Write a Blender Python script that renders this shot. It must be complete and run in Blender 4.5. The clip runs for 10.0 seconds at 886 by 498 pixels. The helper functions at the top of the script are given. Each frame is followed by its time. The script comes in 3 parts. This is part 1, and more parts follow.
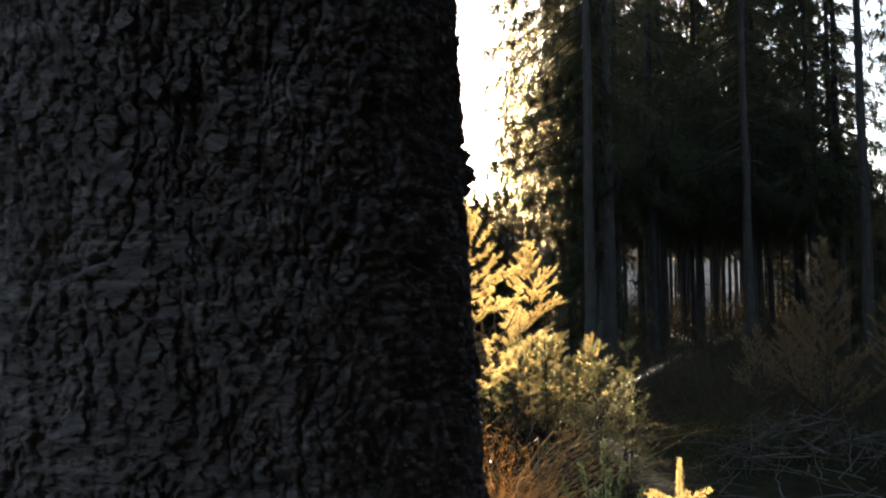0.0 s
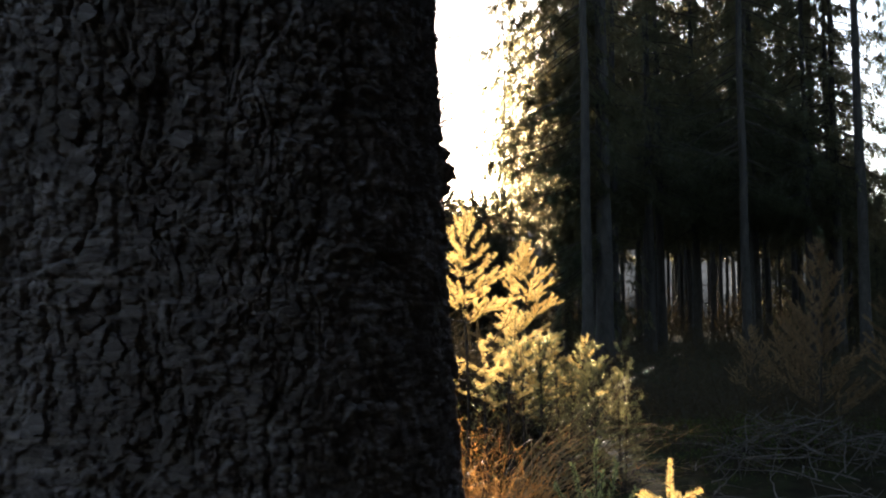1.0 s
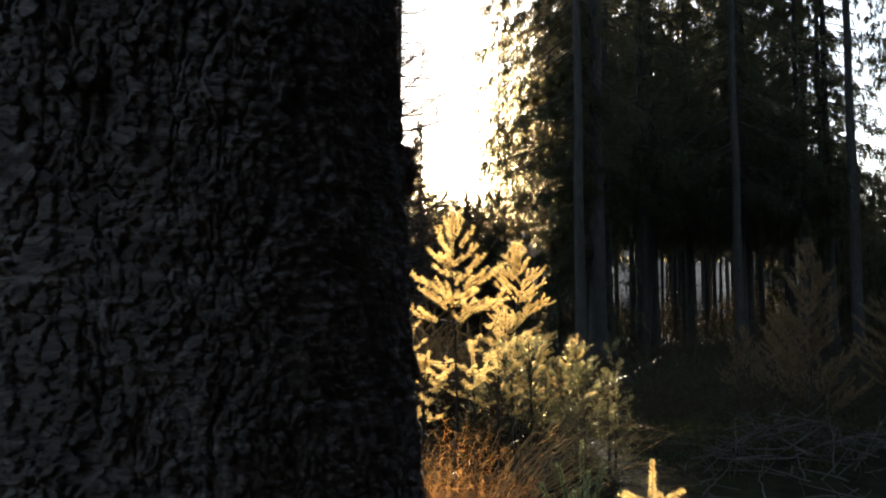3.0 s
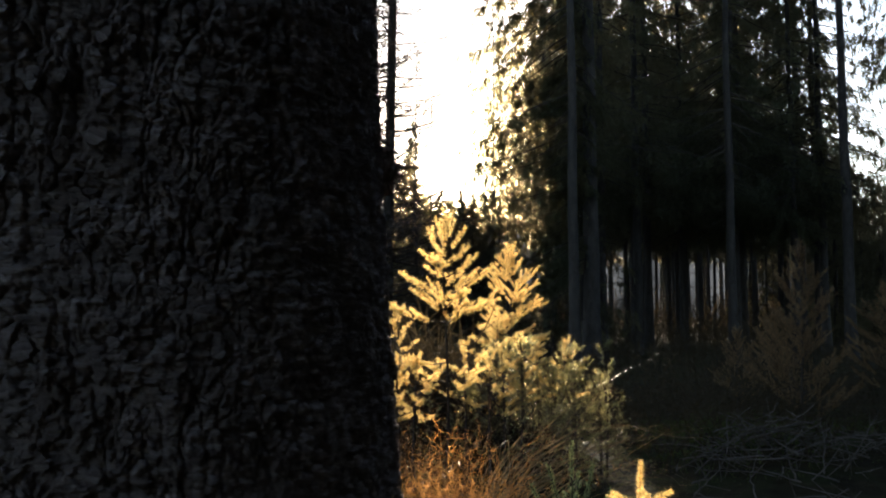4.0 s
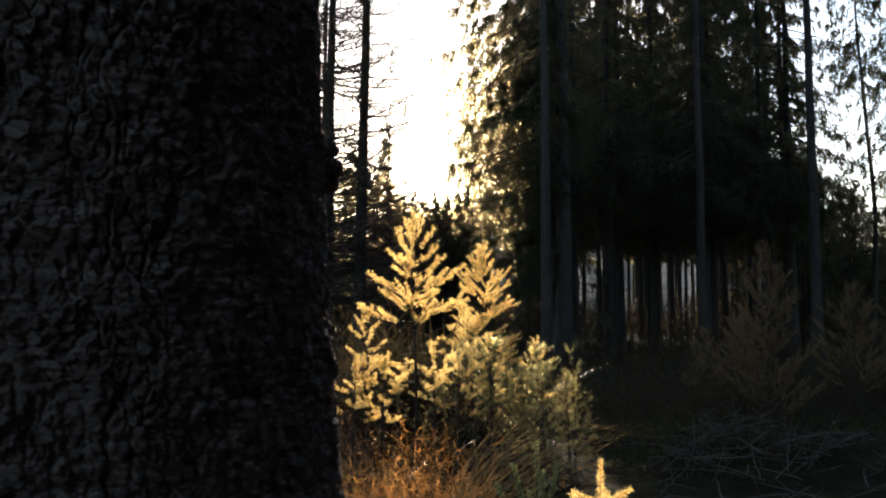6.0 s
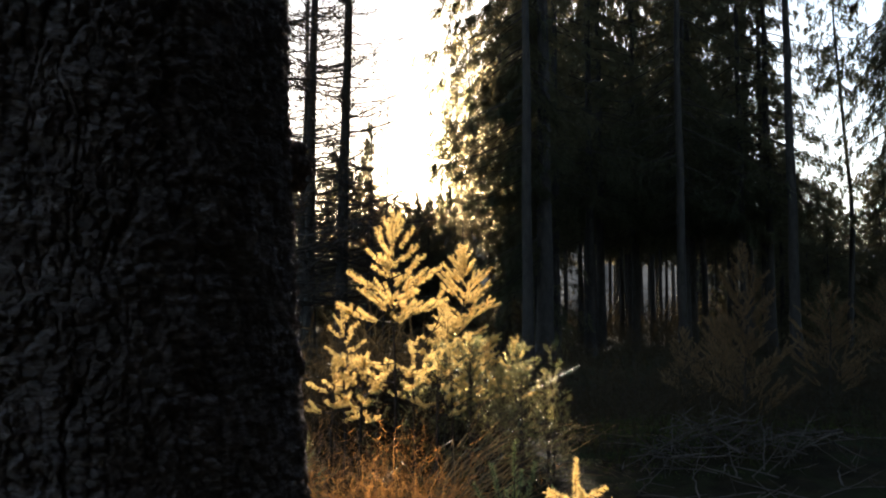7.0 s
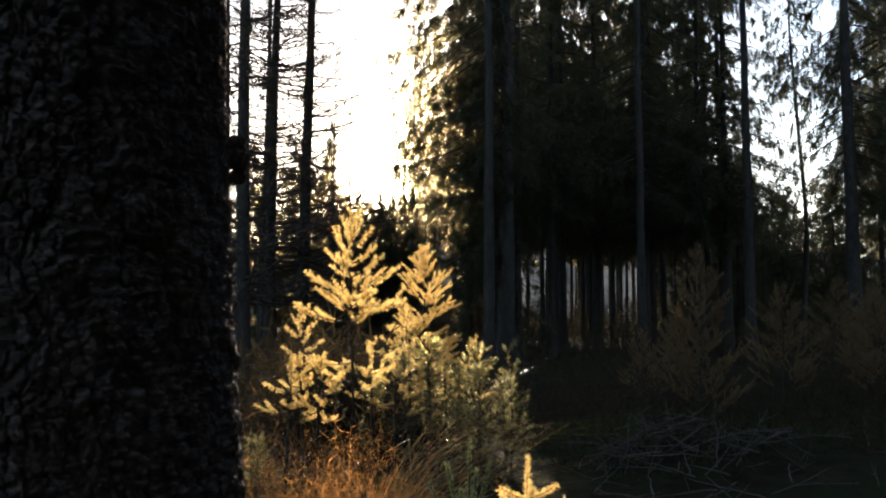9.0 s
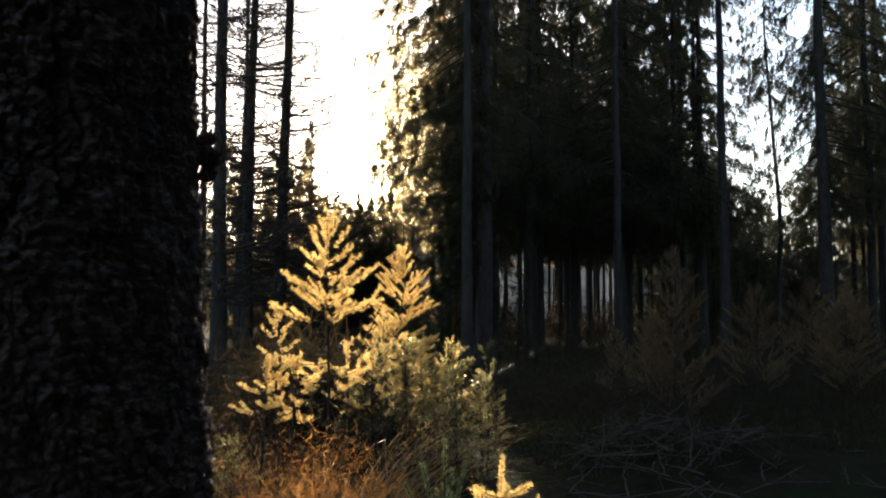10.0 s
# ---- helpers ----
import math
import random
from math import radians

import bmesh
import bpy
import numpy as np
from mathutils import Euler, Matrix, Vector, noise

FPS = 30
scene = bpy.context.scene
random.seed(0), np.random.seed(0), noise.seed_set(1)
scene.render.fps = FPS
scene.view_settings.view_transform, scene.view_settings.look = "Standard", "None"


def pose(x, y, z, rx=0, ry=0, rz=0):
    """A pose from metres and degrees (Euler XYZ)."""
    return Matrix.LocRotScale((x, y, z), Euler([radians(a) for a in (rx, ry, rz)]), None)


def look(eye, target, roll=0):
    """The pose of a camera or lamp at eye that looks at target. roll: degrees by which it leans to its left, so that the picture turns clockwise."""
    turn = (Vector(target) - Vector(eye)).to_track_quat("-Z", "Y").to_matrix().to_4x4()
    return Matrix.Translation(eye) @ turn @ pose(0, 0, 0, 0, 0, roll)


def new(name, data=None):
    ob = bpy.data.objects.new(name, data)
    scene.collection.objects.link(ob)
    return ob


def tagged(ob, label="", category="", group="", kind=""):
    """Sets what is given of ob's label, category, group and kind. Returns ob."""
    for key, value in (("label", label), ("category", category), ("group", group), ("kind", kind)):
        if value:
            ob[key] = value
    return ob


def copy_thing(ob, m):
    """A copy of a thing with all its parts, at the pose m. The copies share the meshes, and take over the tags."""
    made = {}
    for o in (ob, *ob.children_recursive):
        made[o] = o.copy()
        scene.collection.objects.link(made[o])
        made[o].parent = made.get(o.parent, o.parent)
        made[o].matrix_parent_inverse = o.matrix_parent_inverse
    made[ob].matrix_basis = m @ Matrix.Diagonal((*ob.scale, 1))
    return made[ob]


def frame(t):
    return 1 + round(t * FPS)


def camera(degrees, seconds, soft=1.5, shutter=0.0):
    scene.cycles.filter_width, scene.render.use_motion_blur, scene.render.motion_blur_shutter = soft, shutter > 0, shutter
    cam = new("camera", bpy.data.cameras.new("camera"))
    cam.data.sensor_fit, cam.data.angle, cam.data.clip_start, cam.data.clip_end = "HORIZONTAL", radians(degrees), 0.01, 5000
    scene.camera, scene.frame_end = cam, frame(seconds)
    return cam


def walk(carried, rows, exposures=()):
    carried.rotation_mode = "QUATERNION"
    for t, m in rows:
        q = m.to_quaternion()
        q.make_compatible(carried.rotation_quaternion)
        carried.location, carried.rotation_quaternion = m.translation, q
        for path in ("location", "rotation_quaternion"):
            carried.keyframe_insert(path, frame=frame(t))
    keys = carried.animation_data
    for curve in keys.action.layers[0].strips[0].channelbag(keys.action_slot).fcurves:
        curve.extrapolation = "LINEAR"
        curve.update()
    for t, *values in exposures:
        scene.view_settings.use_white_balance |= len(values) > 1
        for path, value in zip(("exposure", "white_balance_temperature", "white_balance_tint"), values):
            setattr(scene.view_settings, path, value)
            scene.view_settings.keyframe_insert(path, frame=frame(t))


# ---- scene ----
cam = camera(58.5, 10.0, 2.0)
PATH = [
    (0, (0.004, -0.032, 1.01), (0.019, 1.961, 1.165), -0.1),
    (0.5, (0.014, -0.029, 1.009), (0.031, 1.964, 1.165), -0.0),
    (1, (0.023, -0.024, 1.009), (0.043, 1.97, 1.165), -0.0),
    (1.5, (0.032, -0.021, 1.009), (0.055, 1.973, 1.165), 0.0),
    (2, (0.041, -0.02, 1.008), (0.066, 1.974, 1.165), 0.0),
    (2.5, (0.047, -0.018, 1.008), (0.076, 1.976, 1.165), -0.0),
    (4, (0.069, -0.02, 1.008), (0.115, 1.973, 1.167), 0.1),
    (4.5, (0.076, -0.02, 1.008), (0.134, 1.973, 1.167), 0.1),
    (5, (0.084, -0.021, 1.007), (0.156, 1.972, 1.167), 0.1),
    (5.5, (0.092, -0.022, 1.006), (0.182, 1.97, 1.167), 0.1),
    (7, (0.114, -0.027, 1.002), (0.268, 1.96, 1.165), 0.1),
    (7.5, (0.12, -0.029, 1.001), (0.298, 1.957, 1.164), 0.2),
    (8, (0.127, -0.029, 0.999), (0.327, 1.954, 1.163), 0.2),
    (8.5, (0.133, -0.031, 0.997), (0.356, 1.949, 1.162), 0.2),
    (9, (0.138, -0.033, 0.996), (0.384, 1.945, 1.162), 0.2),
    (9.5, (0.141, -0.035, 0.995), (0.413, 1.94, 1.161), 0.2),
    (10, (0.145, -0.036, 0.993), (0.445, 1.934, 1.161), 0.3),
]
walk(cam, [(t, look(e, a, r)) for t, e, a, r in PATH], [(0, 2.3, 6600, 12), (2.5, 2.1, 6600, 12), (5, 1.88, 6600, 12), (10, 1.78, 6600, 12)])


# ---- light ----
SUN_AZ, SUN_EL = 2.9, 11.7          # degrees right of +y, degrees up
world = bpy.data.worlds.new("sky")
scene.world = world
world.use_nodes = True
wn = world.node_tree.nodes
sky = wn.new("ShaderNodeTexSky")
sky.sky_type, sky.sun_disc = "NISHITA", False
sky.sun_elevation, sky.sun_rotation = radians(SUN_EL), radians(SUN_AZ)
sky.dust_density, sky.air_density, sky.ozone_density = 0.55, 0.95, 1.0
wn["Background"].inputs["Strength"].default_value = 0.115
world.node_tree.links.new(sky.outputs["Color"], wn["Background"].inputs["Color"])
sun_data = bpy.data.lights.new("sun", "SUN")
sun_data.energy, sun_data.angle, sun_data.color = 5.0, radians(0.53), (1.0, 0.86, 0.66)
sun_way = Vector((math.sin(radians(SUN_AZ)) * math.cos(radians(SUN_EL)), math.cos(radians(SUN_AZ)) * math.cos(radians(SUN_EL)), math.sin(radians(SUN_EL))))
sun = new("sun", sun_data)
sun.matrix_world = look(sun_way * 40, (0, 0, 0))


# ---- materials ----
def material(name):
    m = bpy.data.materials.new(name)
    m.use_nodes = True
    m.node_tree.nodes.clear()
    out = m.node_tree.nodes.new("ShaderNodeOutputMaterial")

    def node(kind, **values):
        n = m.node_tree.nodes.new("ShaderNode" + kind)
        for key, value in values.items():
            n.inputs[key.replace("_", " ")].default_value = value
        return n

    def link(a, b):
        m.node_tree.links.new(a, b)
    return m, node, link, out


def ramp_of(node, stops):
    r = node("ValToRGB")
    e = r.color_ramp.elements
    while len(e) < len(stops):
        e.new(0.5)
    for el, (p, c) in zip(e, stops):
        el.position, el.color = p, (*c, 1)
    return r


def leaf_material(name, dark, light, through_colour, through_share=0.5, rough=0.6, gloss=0.5, forward=0.0):
    """Needles and blades: each piece its own shade, light passing through them, a share of it (forward) straight on."""
    m, node, link, out = material(name)
    geo, coord = node("NewGeometry"), node("TexCoord")
    patch = node("TexNoise", Scale=3.0, Detail=2.0)
    link(coord.outputs["Object"], patch.inputs["Vector"])
    mix = node("Math")
    mix.operation = "MULTIPLY_ADD"
    link(patch.outputs["Fac"], mix.inputs[0])
    mix.inputs[1].default_value = 0.9
    low = node("Math")
    low.operation = "MULTIPLY_ADD"
    link(geo.outputs["Random Per Island"], low.inputs[0])
    low.inputs[1].default_value, low.inputs[2].default_value = 0.7, -0.3
    link(low.outputs[0], mix.inputs[2])
    r = ramp_of(node, [(0.0, dark), (1.0, light)])
    link(mix.outputs[0], r.inputs["Fac"])
    face = node("BsdfPrincipled", Roughness=rough)
    face.inputs["Specular IOR Level"].default_value = gloss
    link(r.outputs["Color"], face.inputs["Base Color"])
    passing = node("BsdfTranslucent")
    tint = node("MixRGB", Fac=1.0)
    tint.blend_type = "MULTIPLY"
    tint.inputs["Color2"].default_value = (*through_colour, 1)
    bright = ramp_of(node, [(0.0, (0.66, 0.66, 0.66)), (1.0, (1, 1, 1))])
    link(mix.outputs[0], bright.inputs["Fac"])
    link(bright.outputs["Color"], tint.inputs["Color1"])
    link(tint.outputs["Color"], passing.inputs["Color"])
    both = node("MixShader", Fac=through_share)
    link(face.outputs[0], both.inputs[1])
    link(passing.outputs[0], both.inputs[2])
    surface = both.outputs[0]
    if forward:
        ahead = node("BsdfRefraction", Roughness=0.62, IOR=1.2)
        link(tint.outputs["Color"], ahead.inputs["Color"])
        third = node("MixShader", Fac=forward)
        link(surface, third.inputs[1])
        link(ahead.outputs[0], third.inputs[2])
        surface = third.outputs[0]
    link(surface, out.inputs["Surface"])
    return m


def rough_material(name, stops, scale, stretch=(1, 1, 1), rough=0.9, bump=0.5, bump_scale=60.0, bump_dist=0.01, stain=None, gloss=0.3):
    """Bark, wood, soil: two scales of colour and a fine relief."""
    m, node, link, out = material(name)
    coord, mapping = node("TexCoord"), node("Mapping")
    mapping.inputs["Scale"].default_value = stretch
    link(coord.outputs["Object"], mapping.inputs["Vector"])
    big = node("TexNoise", Scale=scale, Detail=6.0, Roughness=0.65)
    link(mapping.outputs[0], big.inputs["Vector"])
    r = ramp_of(node, stops)
    link(big.outputs["Fac"], r.inputs["Fac"])
    colour = r.outputs["Color"]
    if stain:
        patch = node("TexNoise", Scale=scale * 0.45, Detail=3.0)
        link(coord.outputs["Object"], patch.inputs["Vector"])
        mask = ramp_of(node, [(0.48, (0, 0, 0)), (0.66, (1, 1, 1))])
        link(patch.outputs["Fac"], mask.inputs["Fac"])
        mixed = node("MixRGB")
        mixed.inputs["Color2"].default_value = (*stain, 1)
        link(mask.outputs["Color"], mixed.inputs["Fac"])
        link(colour, mixed.inputs["Color1"])
        colour = mixed.outputs["Color"]
    face = node("BsdfPrincipled", Roughness=rough)
    face.inputs["Specular IOR Level"].default_value = gloss
    link(colour, face.inputs["Base Color"])
    fine = node("TexNoise", Scale=bump_scale, Detail=5.0, Roughness=0.7)
    link(mapping.outputs[0], fine.inputs["Vector"])
    relief = node("Bump", Strength=bump, Distance=bump_dist)
    link(fine.outputs["Fac"], relief.inputs["Height"])
    link(relief.outputs[0], face.inputs["Normal"])
    link(face.outputs[0], out.inputs["Surface"])
    return m


BARK = rough_material("scaly_bark", [(0.3, (0.055, 0.037, 0.031)), (0.5, (0.17, 0.13, 0.118)), (0.7, (0.34, 0.275, 0.258))], 34, (0.7, 0.7, 3.2), 0.8, 1.0, 170, 0.006, (0.12, 0.09, 0.08))
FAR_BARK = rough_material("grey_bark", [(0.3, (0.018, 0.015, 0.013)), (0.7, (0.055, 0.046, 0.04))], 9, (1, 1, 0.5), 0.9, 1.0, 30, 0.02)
TWIG = rough_material("twig_bark", [(0.3, (0.022, 0.016, 0.012)), (0.7, (0.058, 0.042, 0.031))], 30, (1, 1, 1), 0.85)
DRY_WOOD = rough_material("weathered_wood", [(0.3, (0.026, 0.02, 0.016)), (0.7, (0.115, 0.092, 0.076))], 20, (1, 1, 1), 0.75, 0.6, 90, 0.004)
SOIL = rough_material("forest_floor", [(0.3, (0.009, 0.007, 0.004)), (0.5, (0.019, 0.015, 0.008)), (0.7, (0.04, 0.032, 0.015))], 5, (1, 1, 1), 0.95, 1.0, 25, 0.03, (0.02, 0.026, 0.009), 0.05)
LARCH_GOLD = leaf_material("golden_larch_needles", (0.56, 0.33, 0.07), (0.86, 0.61, 0.17), (1.0, 0.71, 0.27), 0.86)
LARCH_RUST = leaf_material("rusty_larch_needles", (0.12, 0.072, 0.036), (0.27, 0.17, 0.085), (0.3, 0.19, 0.08), 0.25, 0.7, 0.2)
SPRUCE_NEEDLE = leaf_material("spruce_needles", (0.012, 0.02, 0.01), (0.028, 0.038, 0.024), (0.66, 0.54, 0.3), 0.15, 0.75, 0.06, 0.085)
SAPLING_NEEDLE = leaf_material("young_spruce_needles", (0.016, 0.032, 0.012), (0.06, 0.08, 0.03), (1.0, 0.87, 0.36), 0.15, 0.36, 0.45, 0.16)
RED_GRASS = leaf_material("rust_red_grass", (0.12, 0.045, 0.014), (0.42, 0.2, 0.06), (1.0, 0.45, 0.12), 0.58, 0.5, 0.4, 0.1)
# sprout greens lightened in place of sunlight, which the tall spruce keeps off
LIT_PINE_NEEDLE = leaf_material("lit_pine_sprout_needles", (0.1, 0.15, 0.05), (0.24, 0.3, 0.12), (0.6, 0.65, 0.25), 0.35, 0.5)
STRAW = leaf_material("straw_grass", (0.05, 0.032, 0.018), (0.2, 0.135, 0.07), (0.6, 0.4, 0.18), 0.26, 0.5, 0.25)
BROWN_GRASS = leaf_material("brown_grass", (0.07, 0.036, 0.016), (0.2, 0.115, 0.05), (0.46, 0.25, 0.1), 0.3, 0.5, 0.3)
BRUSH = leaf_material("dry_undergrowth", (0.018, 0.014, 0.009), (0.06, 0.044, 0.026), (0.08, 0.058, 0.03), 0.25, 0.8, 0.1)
MOSS = leaf_material("moss_and_low_grass", (0.02, 0.03, 0.008), (0.085, 0.11, 0.026), (0.1, 0.12, 0.03), 0.35, 0.8, 0.1)


# ---- mesh tools ----
def mesh_of(name, v, f, mat, smooth=True):
    v, f = np.asarray(v, dtype=np.float32), np.asarray(f, dtype=np.int32)
    me = bpy.data.meshes.new(name)
    n, k = f.shape
    me.vertices.add(len(v))
    me.vertices.foreach_set("co", v.ravel())
    me.loops.add(n * k)
    me.loops.foreach_set("vertex_index", f.ravel())
    me.polygons.add(n)
    me.polygons.foreach_set("loop_start", np.arange(0, n * k, k, dtype=np.int32))
    me.polygons.foreach_set("use_smooth", np.full(n, smooth))
    me.materials.append(mat)
    me.update(calc_edges=True)
    return me


def part(name, me, parent, label=""):
    ob = new(name, me)
    ob.parent = parent
    return tagged(ob, label)


def thing(name, x, y, z, label, category, group="", kind=""):
    ob = new(name)
    ob.empty_display_size = 0.1
    ob.location = (x, y, z)
    return tagged(ob, label, category, group, kind)


def unit(a):
    return a / np.maximum(np.linalg.norm(a, axis=-1, keepdims=True), 1e-9)


def join(*pieces):
    vs, fs, at = [], [], 0
    for v, f in pieces:
        vs.append(v)
        fs.append(f + at)
        at += len(v)
    return np.concatenate(vs), np.concatenate(fs)


def tubes(paths, radii, sides=5):
    """Round tapered rods: paths (n, p, 3), radii (n, p)."""
    n, p, _ = paths.shape
    t = unit(np.gradient(paths, axis=1))
    ref = np.where(np.abs(t[..., 2:3]) > 0.9, np.array([1.0, 0, 0]), np.array([0, 0, 1.0]))
    a = unit(np.cross(t, ref))
    b = np.cross(t, a)
    ang = np.arange(sides) * 2 * np.pi / sides
    ring = a[:, :, None] * np.cos(ang)[None, None, :, None] + b[:, :, None] * np.sin(ang)[None, None, :, None]
    v = (paths[:, :, None] + ring * radii[:, :, None, None]).reshape(-1, 3)
    i, j, k = np.meshgrid(np.arange(n), np.arange(p - 1), np.arange(sides), indexing="ij")
    base, k2 = (i * p + j) * sides, (k + 1) % sides
    f = np.stack([base + k, base + k2, base + sides + k2, base + sides + k], -1).reshape(-1, 4)
    return v, f


def needles(base, way, length, width, rng):
    """Slender pointed blades as single triangles."""
    side = unit(np.cross(way, unit(rng.normal(size=way.shape))))
    w = (width * 0.5)[:, None] * side
    v = np.stack([base - w, base + w, base + way * length[:, None]], 1).reshape(-1, 3)
    return v, np.arange(len(v)).reshape(-1, 3)


def along(paths, s):
    """Points and directions at the fractions s (n, k) of the paths (n, p, 3)."""
    n, p, _ = paths.shape
    x = np.clip(s, 0, 0.9999) * (p - 1)
    i = x.astype(int)
    r = np.arange(n)[:, None]
    a, b = paths[r, i], paths[r, i + 1]
    return a + (b - a) * (x - i)[..., None], unit(b - a)


def clothe(paths, count, length, width, lean, rng, start=0.1, flat=0.0):
    """Needles round the shoots; lean: how far they point along the shoot."""
    n = len(paths)
    s = start + (1 - start) * rng.random((n, count))
    p, t = along(paths, s)
    d = rng.normal(size=p.shape)
    d -= (d * t).sum(-1, keepdims=True) * t
    d = unit(unit(d) + lean * t)
    d[..., 2] += flat
    d = unit(d).reshape(-1, 3)
    m = n * count
    taper = (0.65 + 0.35 * np.sin(np.pi * np.clip(s, 0.12, 0.97))).ravel()
    return needles(p.reshape(-1, 3), d, length * taper * (0.75 + 0.5 * rng.random(m)), width * (0.8 + 0.4 * rng.random(m)), rng)


def ribbons(root, way, length, droop, width, rng, steps=6, curl=0.06):
    """Arching grass blades: root (n, 3), first direction, length, droop, width."""
    n = len(root)
    s = np.linspace(0, 1, steps)[None, :, None]
    flatway = way.copy()
    flatway[:, 2] = 0
    mid = root[:, None] + way[:, None] * (length[:, None, None] * s)
    mid = mid + unit(flatway)[:, None] * (length * droop * 0.5)[:, None, None] * s ** 2
    mid[..., 2] -= (length * droop)[:, None] * s[..., 0] ** 2.4
    mid += np.cumsum(rng.normal(size=mid.shape), 1) * (curl * length)[:, None, None] * s
    side = unit(np.cross(way, unit(rng.normal(size=way.shape))))[:, None]
    w = width[:, None, None] * (1.02 - s ** 1.5) * 0.5
    v = np.stack([mid - side * w, mid + side * w], 2).reshape(-1, 3)
    i, j = np.meshgrid(np.arange(n), np.arange(steps - 1), indexing="ij")
    b = (i * steps + j) * 2
    return v, np.stack([b, b + 1, b + 3, b + 2], -1).reshape(-1, 4)


LATTICE = np.random.default_rng(7).random((256, 256))


def value_noise(u, v):
    i, j = np.floor(u).astype(int), np.floor(v).astype(int)
    a, b = u - i, v - j
    a, b = a * a * (3 - 2 * a), b * b * (3 - 2 * b)
    g = lambda p, q: LATTICE[p % 256, q % 256]
    return (g(i, j) * (1 - a) + g(i + 1, j) * a) * (1 - b) + (g(i, j + 1) * (1 - a) + g(i + 1, j + 1) * a) * b - 0.5


def cells(u, v, salt):
    """Nearest and second-nearest cell of a jittered grid: distances, the cell's number in 0..1 and the offset from its middle."""
    i, j = np.floor(u).astype(int), np.floor(v).astype(int)
    best, second = np.full(u.shape, 9.0), np.full(u.shape, 9.0)
    tone, du, dv = np.zeros(u.shape), np.zeros(u.shape), np.zeros(u.shape)
    for p in (-1, 0, 1):
        for q in (-1, 0, 1):
            ci, cj = i + p, j + q
            x = ci + 0.1 + 0.8 * LATTICE[(ci + salt) % 256, cj % 256] - u
            y = cj + 0.1 + 0.8 * LATTICE[ci % 256, (cj + salt) % 256] - v
            d = np.hypot(x, y)
            near = d < best
            second = np.where(near, best, np.minimum(second, d))
            best = np.where(near, d, best)
            tone = np.where(near, LATTICE[(ci * 7 + salt) % 256, (cj * 3 + 11) % 256], tone)
            du, dv = np.where(near, -x, du), np.where(near, -y, dv)
    return best, second, tone, du, dv


def ground_z(x, y):
    x, y = np.asarray(x, float), np.asarray(y, float)
    near = np.exp(-(np.hypot(x, y - 3) / 60) ** 2)
    return near * (0.22 * value_noise(x * 0.35 + 3, y * 0.35 + 9) + 0.08 * value_noise(x * 1.3, y * 1.3 + 40) + 0.03 * value_noise(x * 5, y * 5)) - 0.02


# ---- ground ----
rings = np.concatenate([np.linspace(0.0, 14, 120), 14 * 1.09 ** np.arange(1, 62)])
spokes = np.linspace(0, 2 * np.pi, 161)[:-1]
gr, ga = np.meshgrid(rings, spokes, indexing="ij")
gx, gy = gr * np.cos(ga), 3 + gr * np.sin(ga)
gv = np.stack([gx, gy, ground_z(gx, gy)], -1).reshape(-1, 3)
gi, gj = np.meshgrid(np.arange(len(rings) - 1), np.arange(160), indexing="ij")
gf = np.stack([gi * 160 + gj, (gi + 1) * 160 + gj, (gi + 1) * 160 + (gj + 1) % 160, gi * 160 + (gj + 1) % 160], -1).reshape(-1, 4)
ground = new("ground", mesh_of("ground", gv, gf, SOIL))
tagged(ground, "dark mossy forest floor with needles and soil", "ground", kind="structure")

# far rim of the woods, all round; it glows, haze painted as grey emission
m, node, link, out = material("glowing_haze")
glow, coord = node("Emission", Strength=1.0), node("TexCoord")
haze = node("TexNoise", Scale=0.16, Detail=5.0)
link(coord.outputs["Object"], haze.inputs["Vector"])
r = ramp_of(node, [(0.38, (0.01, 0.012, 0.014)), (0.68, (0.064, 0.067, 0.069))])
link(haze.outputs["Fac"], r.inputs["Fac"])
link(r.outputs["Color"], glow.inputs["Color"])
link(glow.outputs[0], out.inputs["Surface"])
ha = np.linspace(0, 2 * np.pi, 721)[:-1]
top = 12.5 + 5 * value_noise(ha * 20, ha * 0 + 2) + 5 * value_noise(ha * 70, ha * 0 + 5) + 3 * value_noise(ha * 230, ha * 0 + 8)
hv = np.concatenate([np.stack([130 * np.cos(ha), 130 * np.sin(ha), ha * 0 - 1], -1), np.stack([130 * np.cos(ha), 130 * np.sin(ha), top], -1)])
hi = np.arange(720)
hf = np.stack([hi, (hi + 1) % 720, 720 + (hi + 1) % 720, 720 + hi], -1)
tagged(new("backdrop", mesh_of("backdrop", hv, hf, m)), "hazy grey rim of distant woods, painted to glow", "backdrop", kind="structure")


# ---- the big trunk beside the camera ----
TRUNK = (-0.2, 0.7, 0.232)
LEAN = -0.035


def trunk_radius(z, a):
    rad = TRUNK[2] * (1 - 0.028 * (z - 1.05)) + 0.13 * np.exp(-np.maximum(z + 0.2, 0) / 0.36) - 0.13 * math.exp(-1.25 / 0.36)
    return rad * (1 + 0.02 * np.cos(3 * a + 1.0))


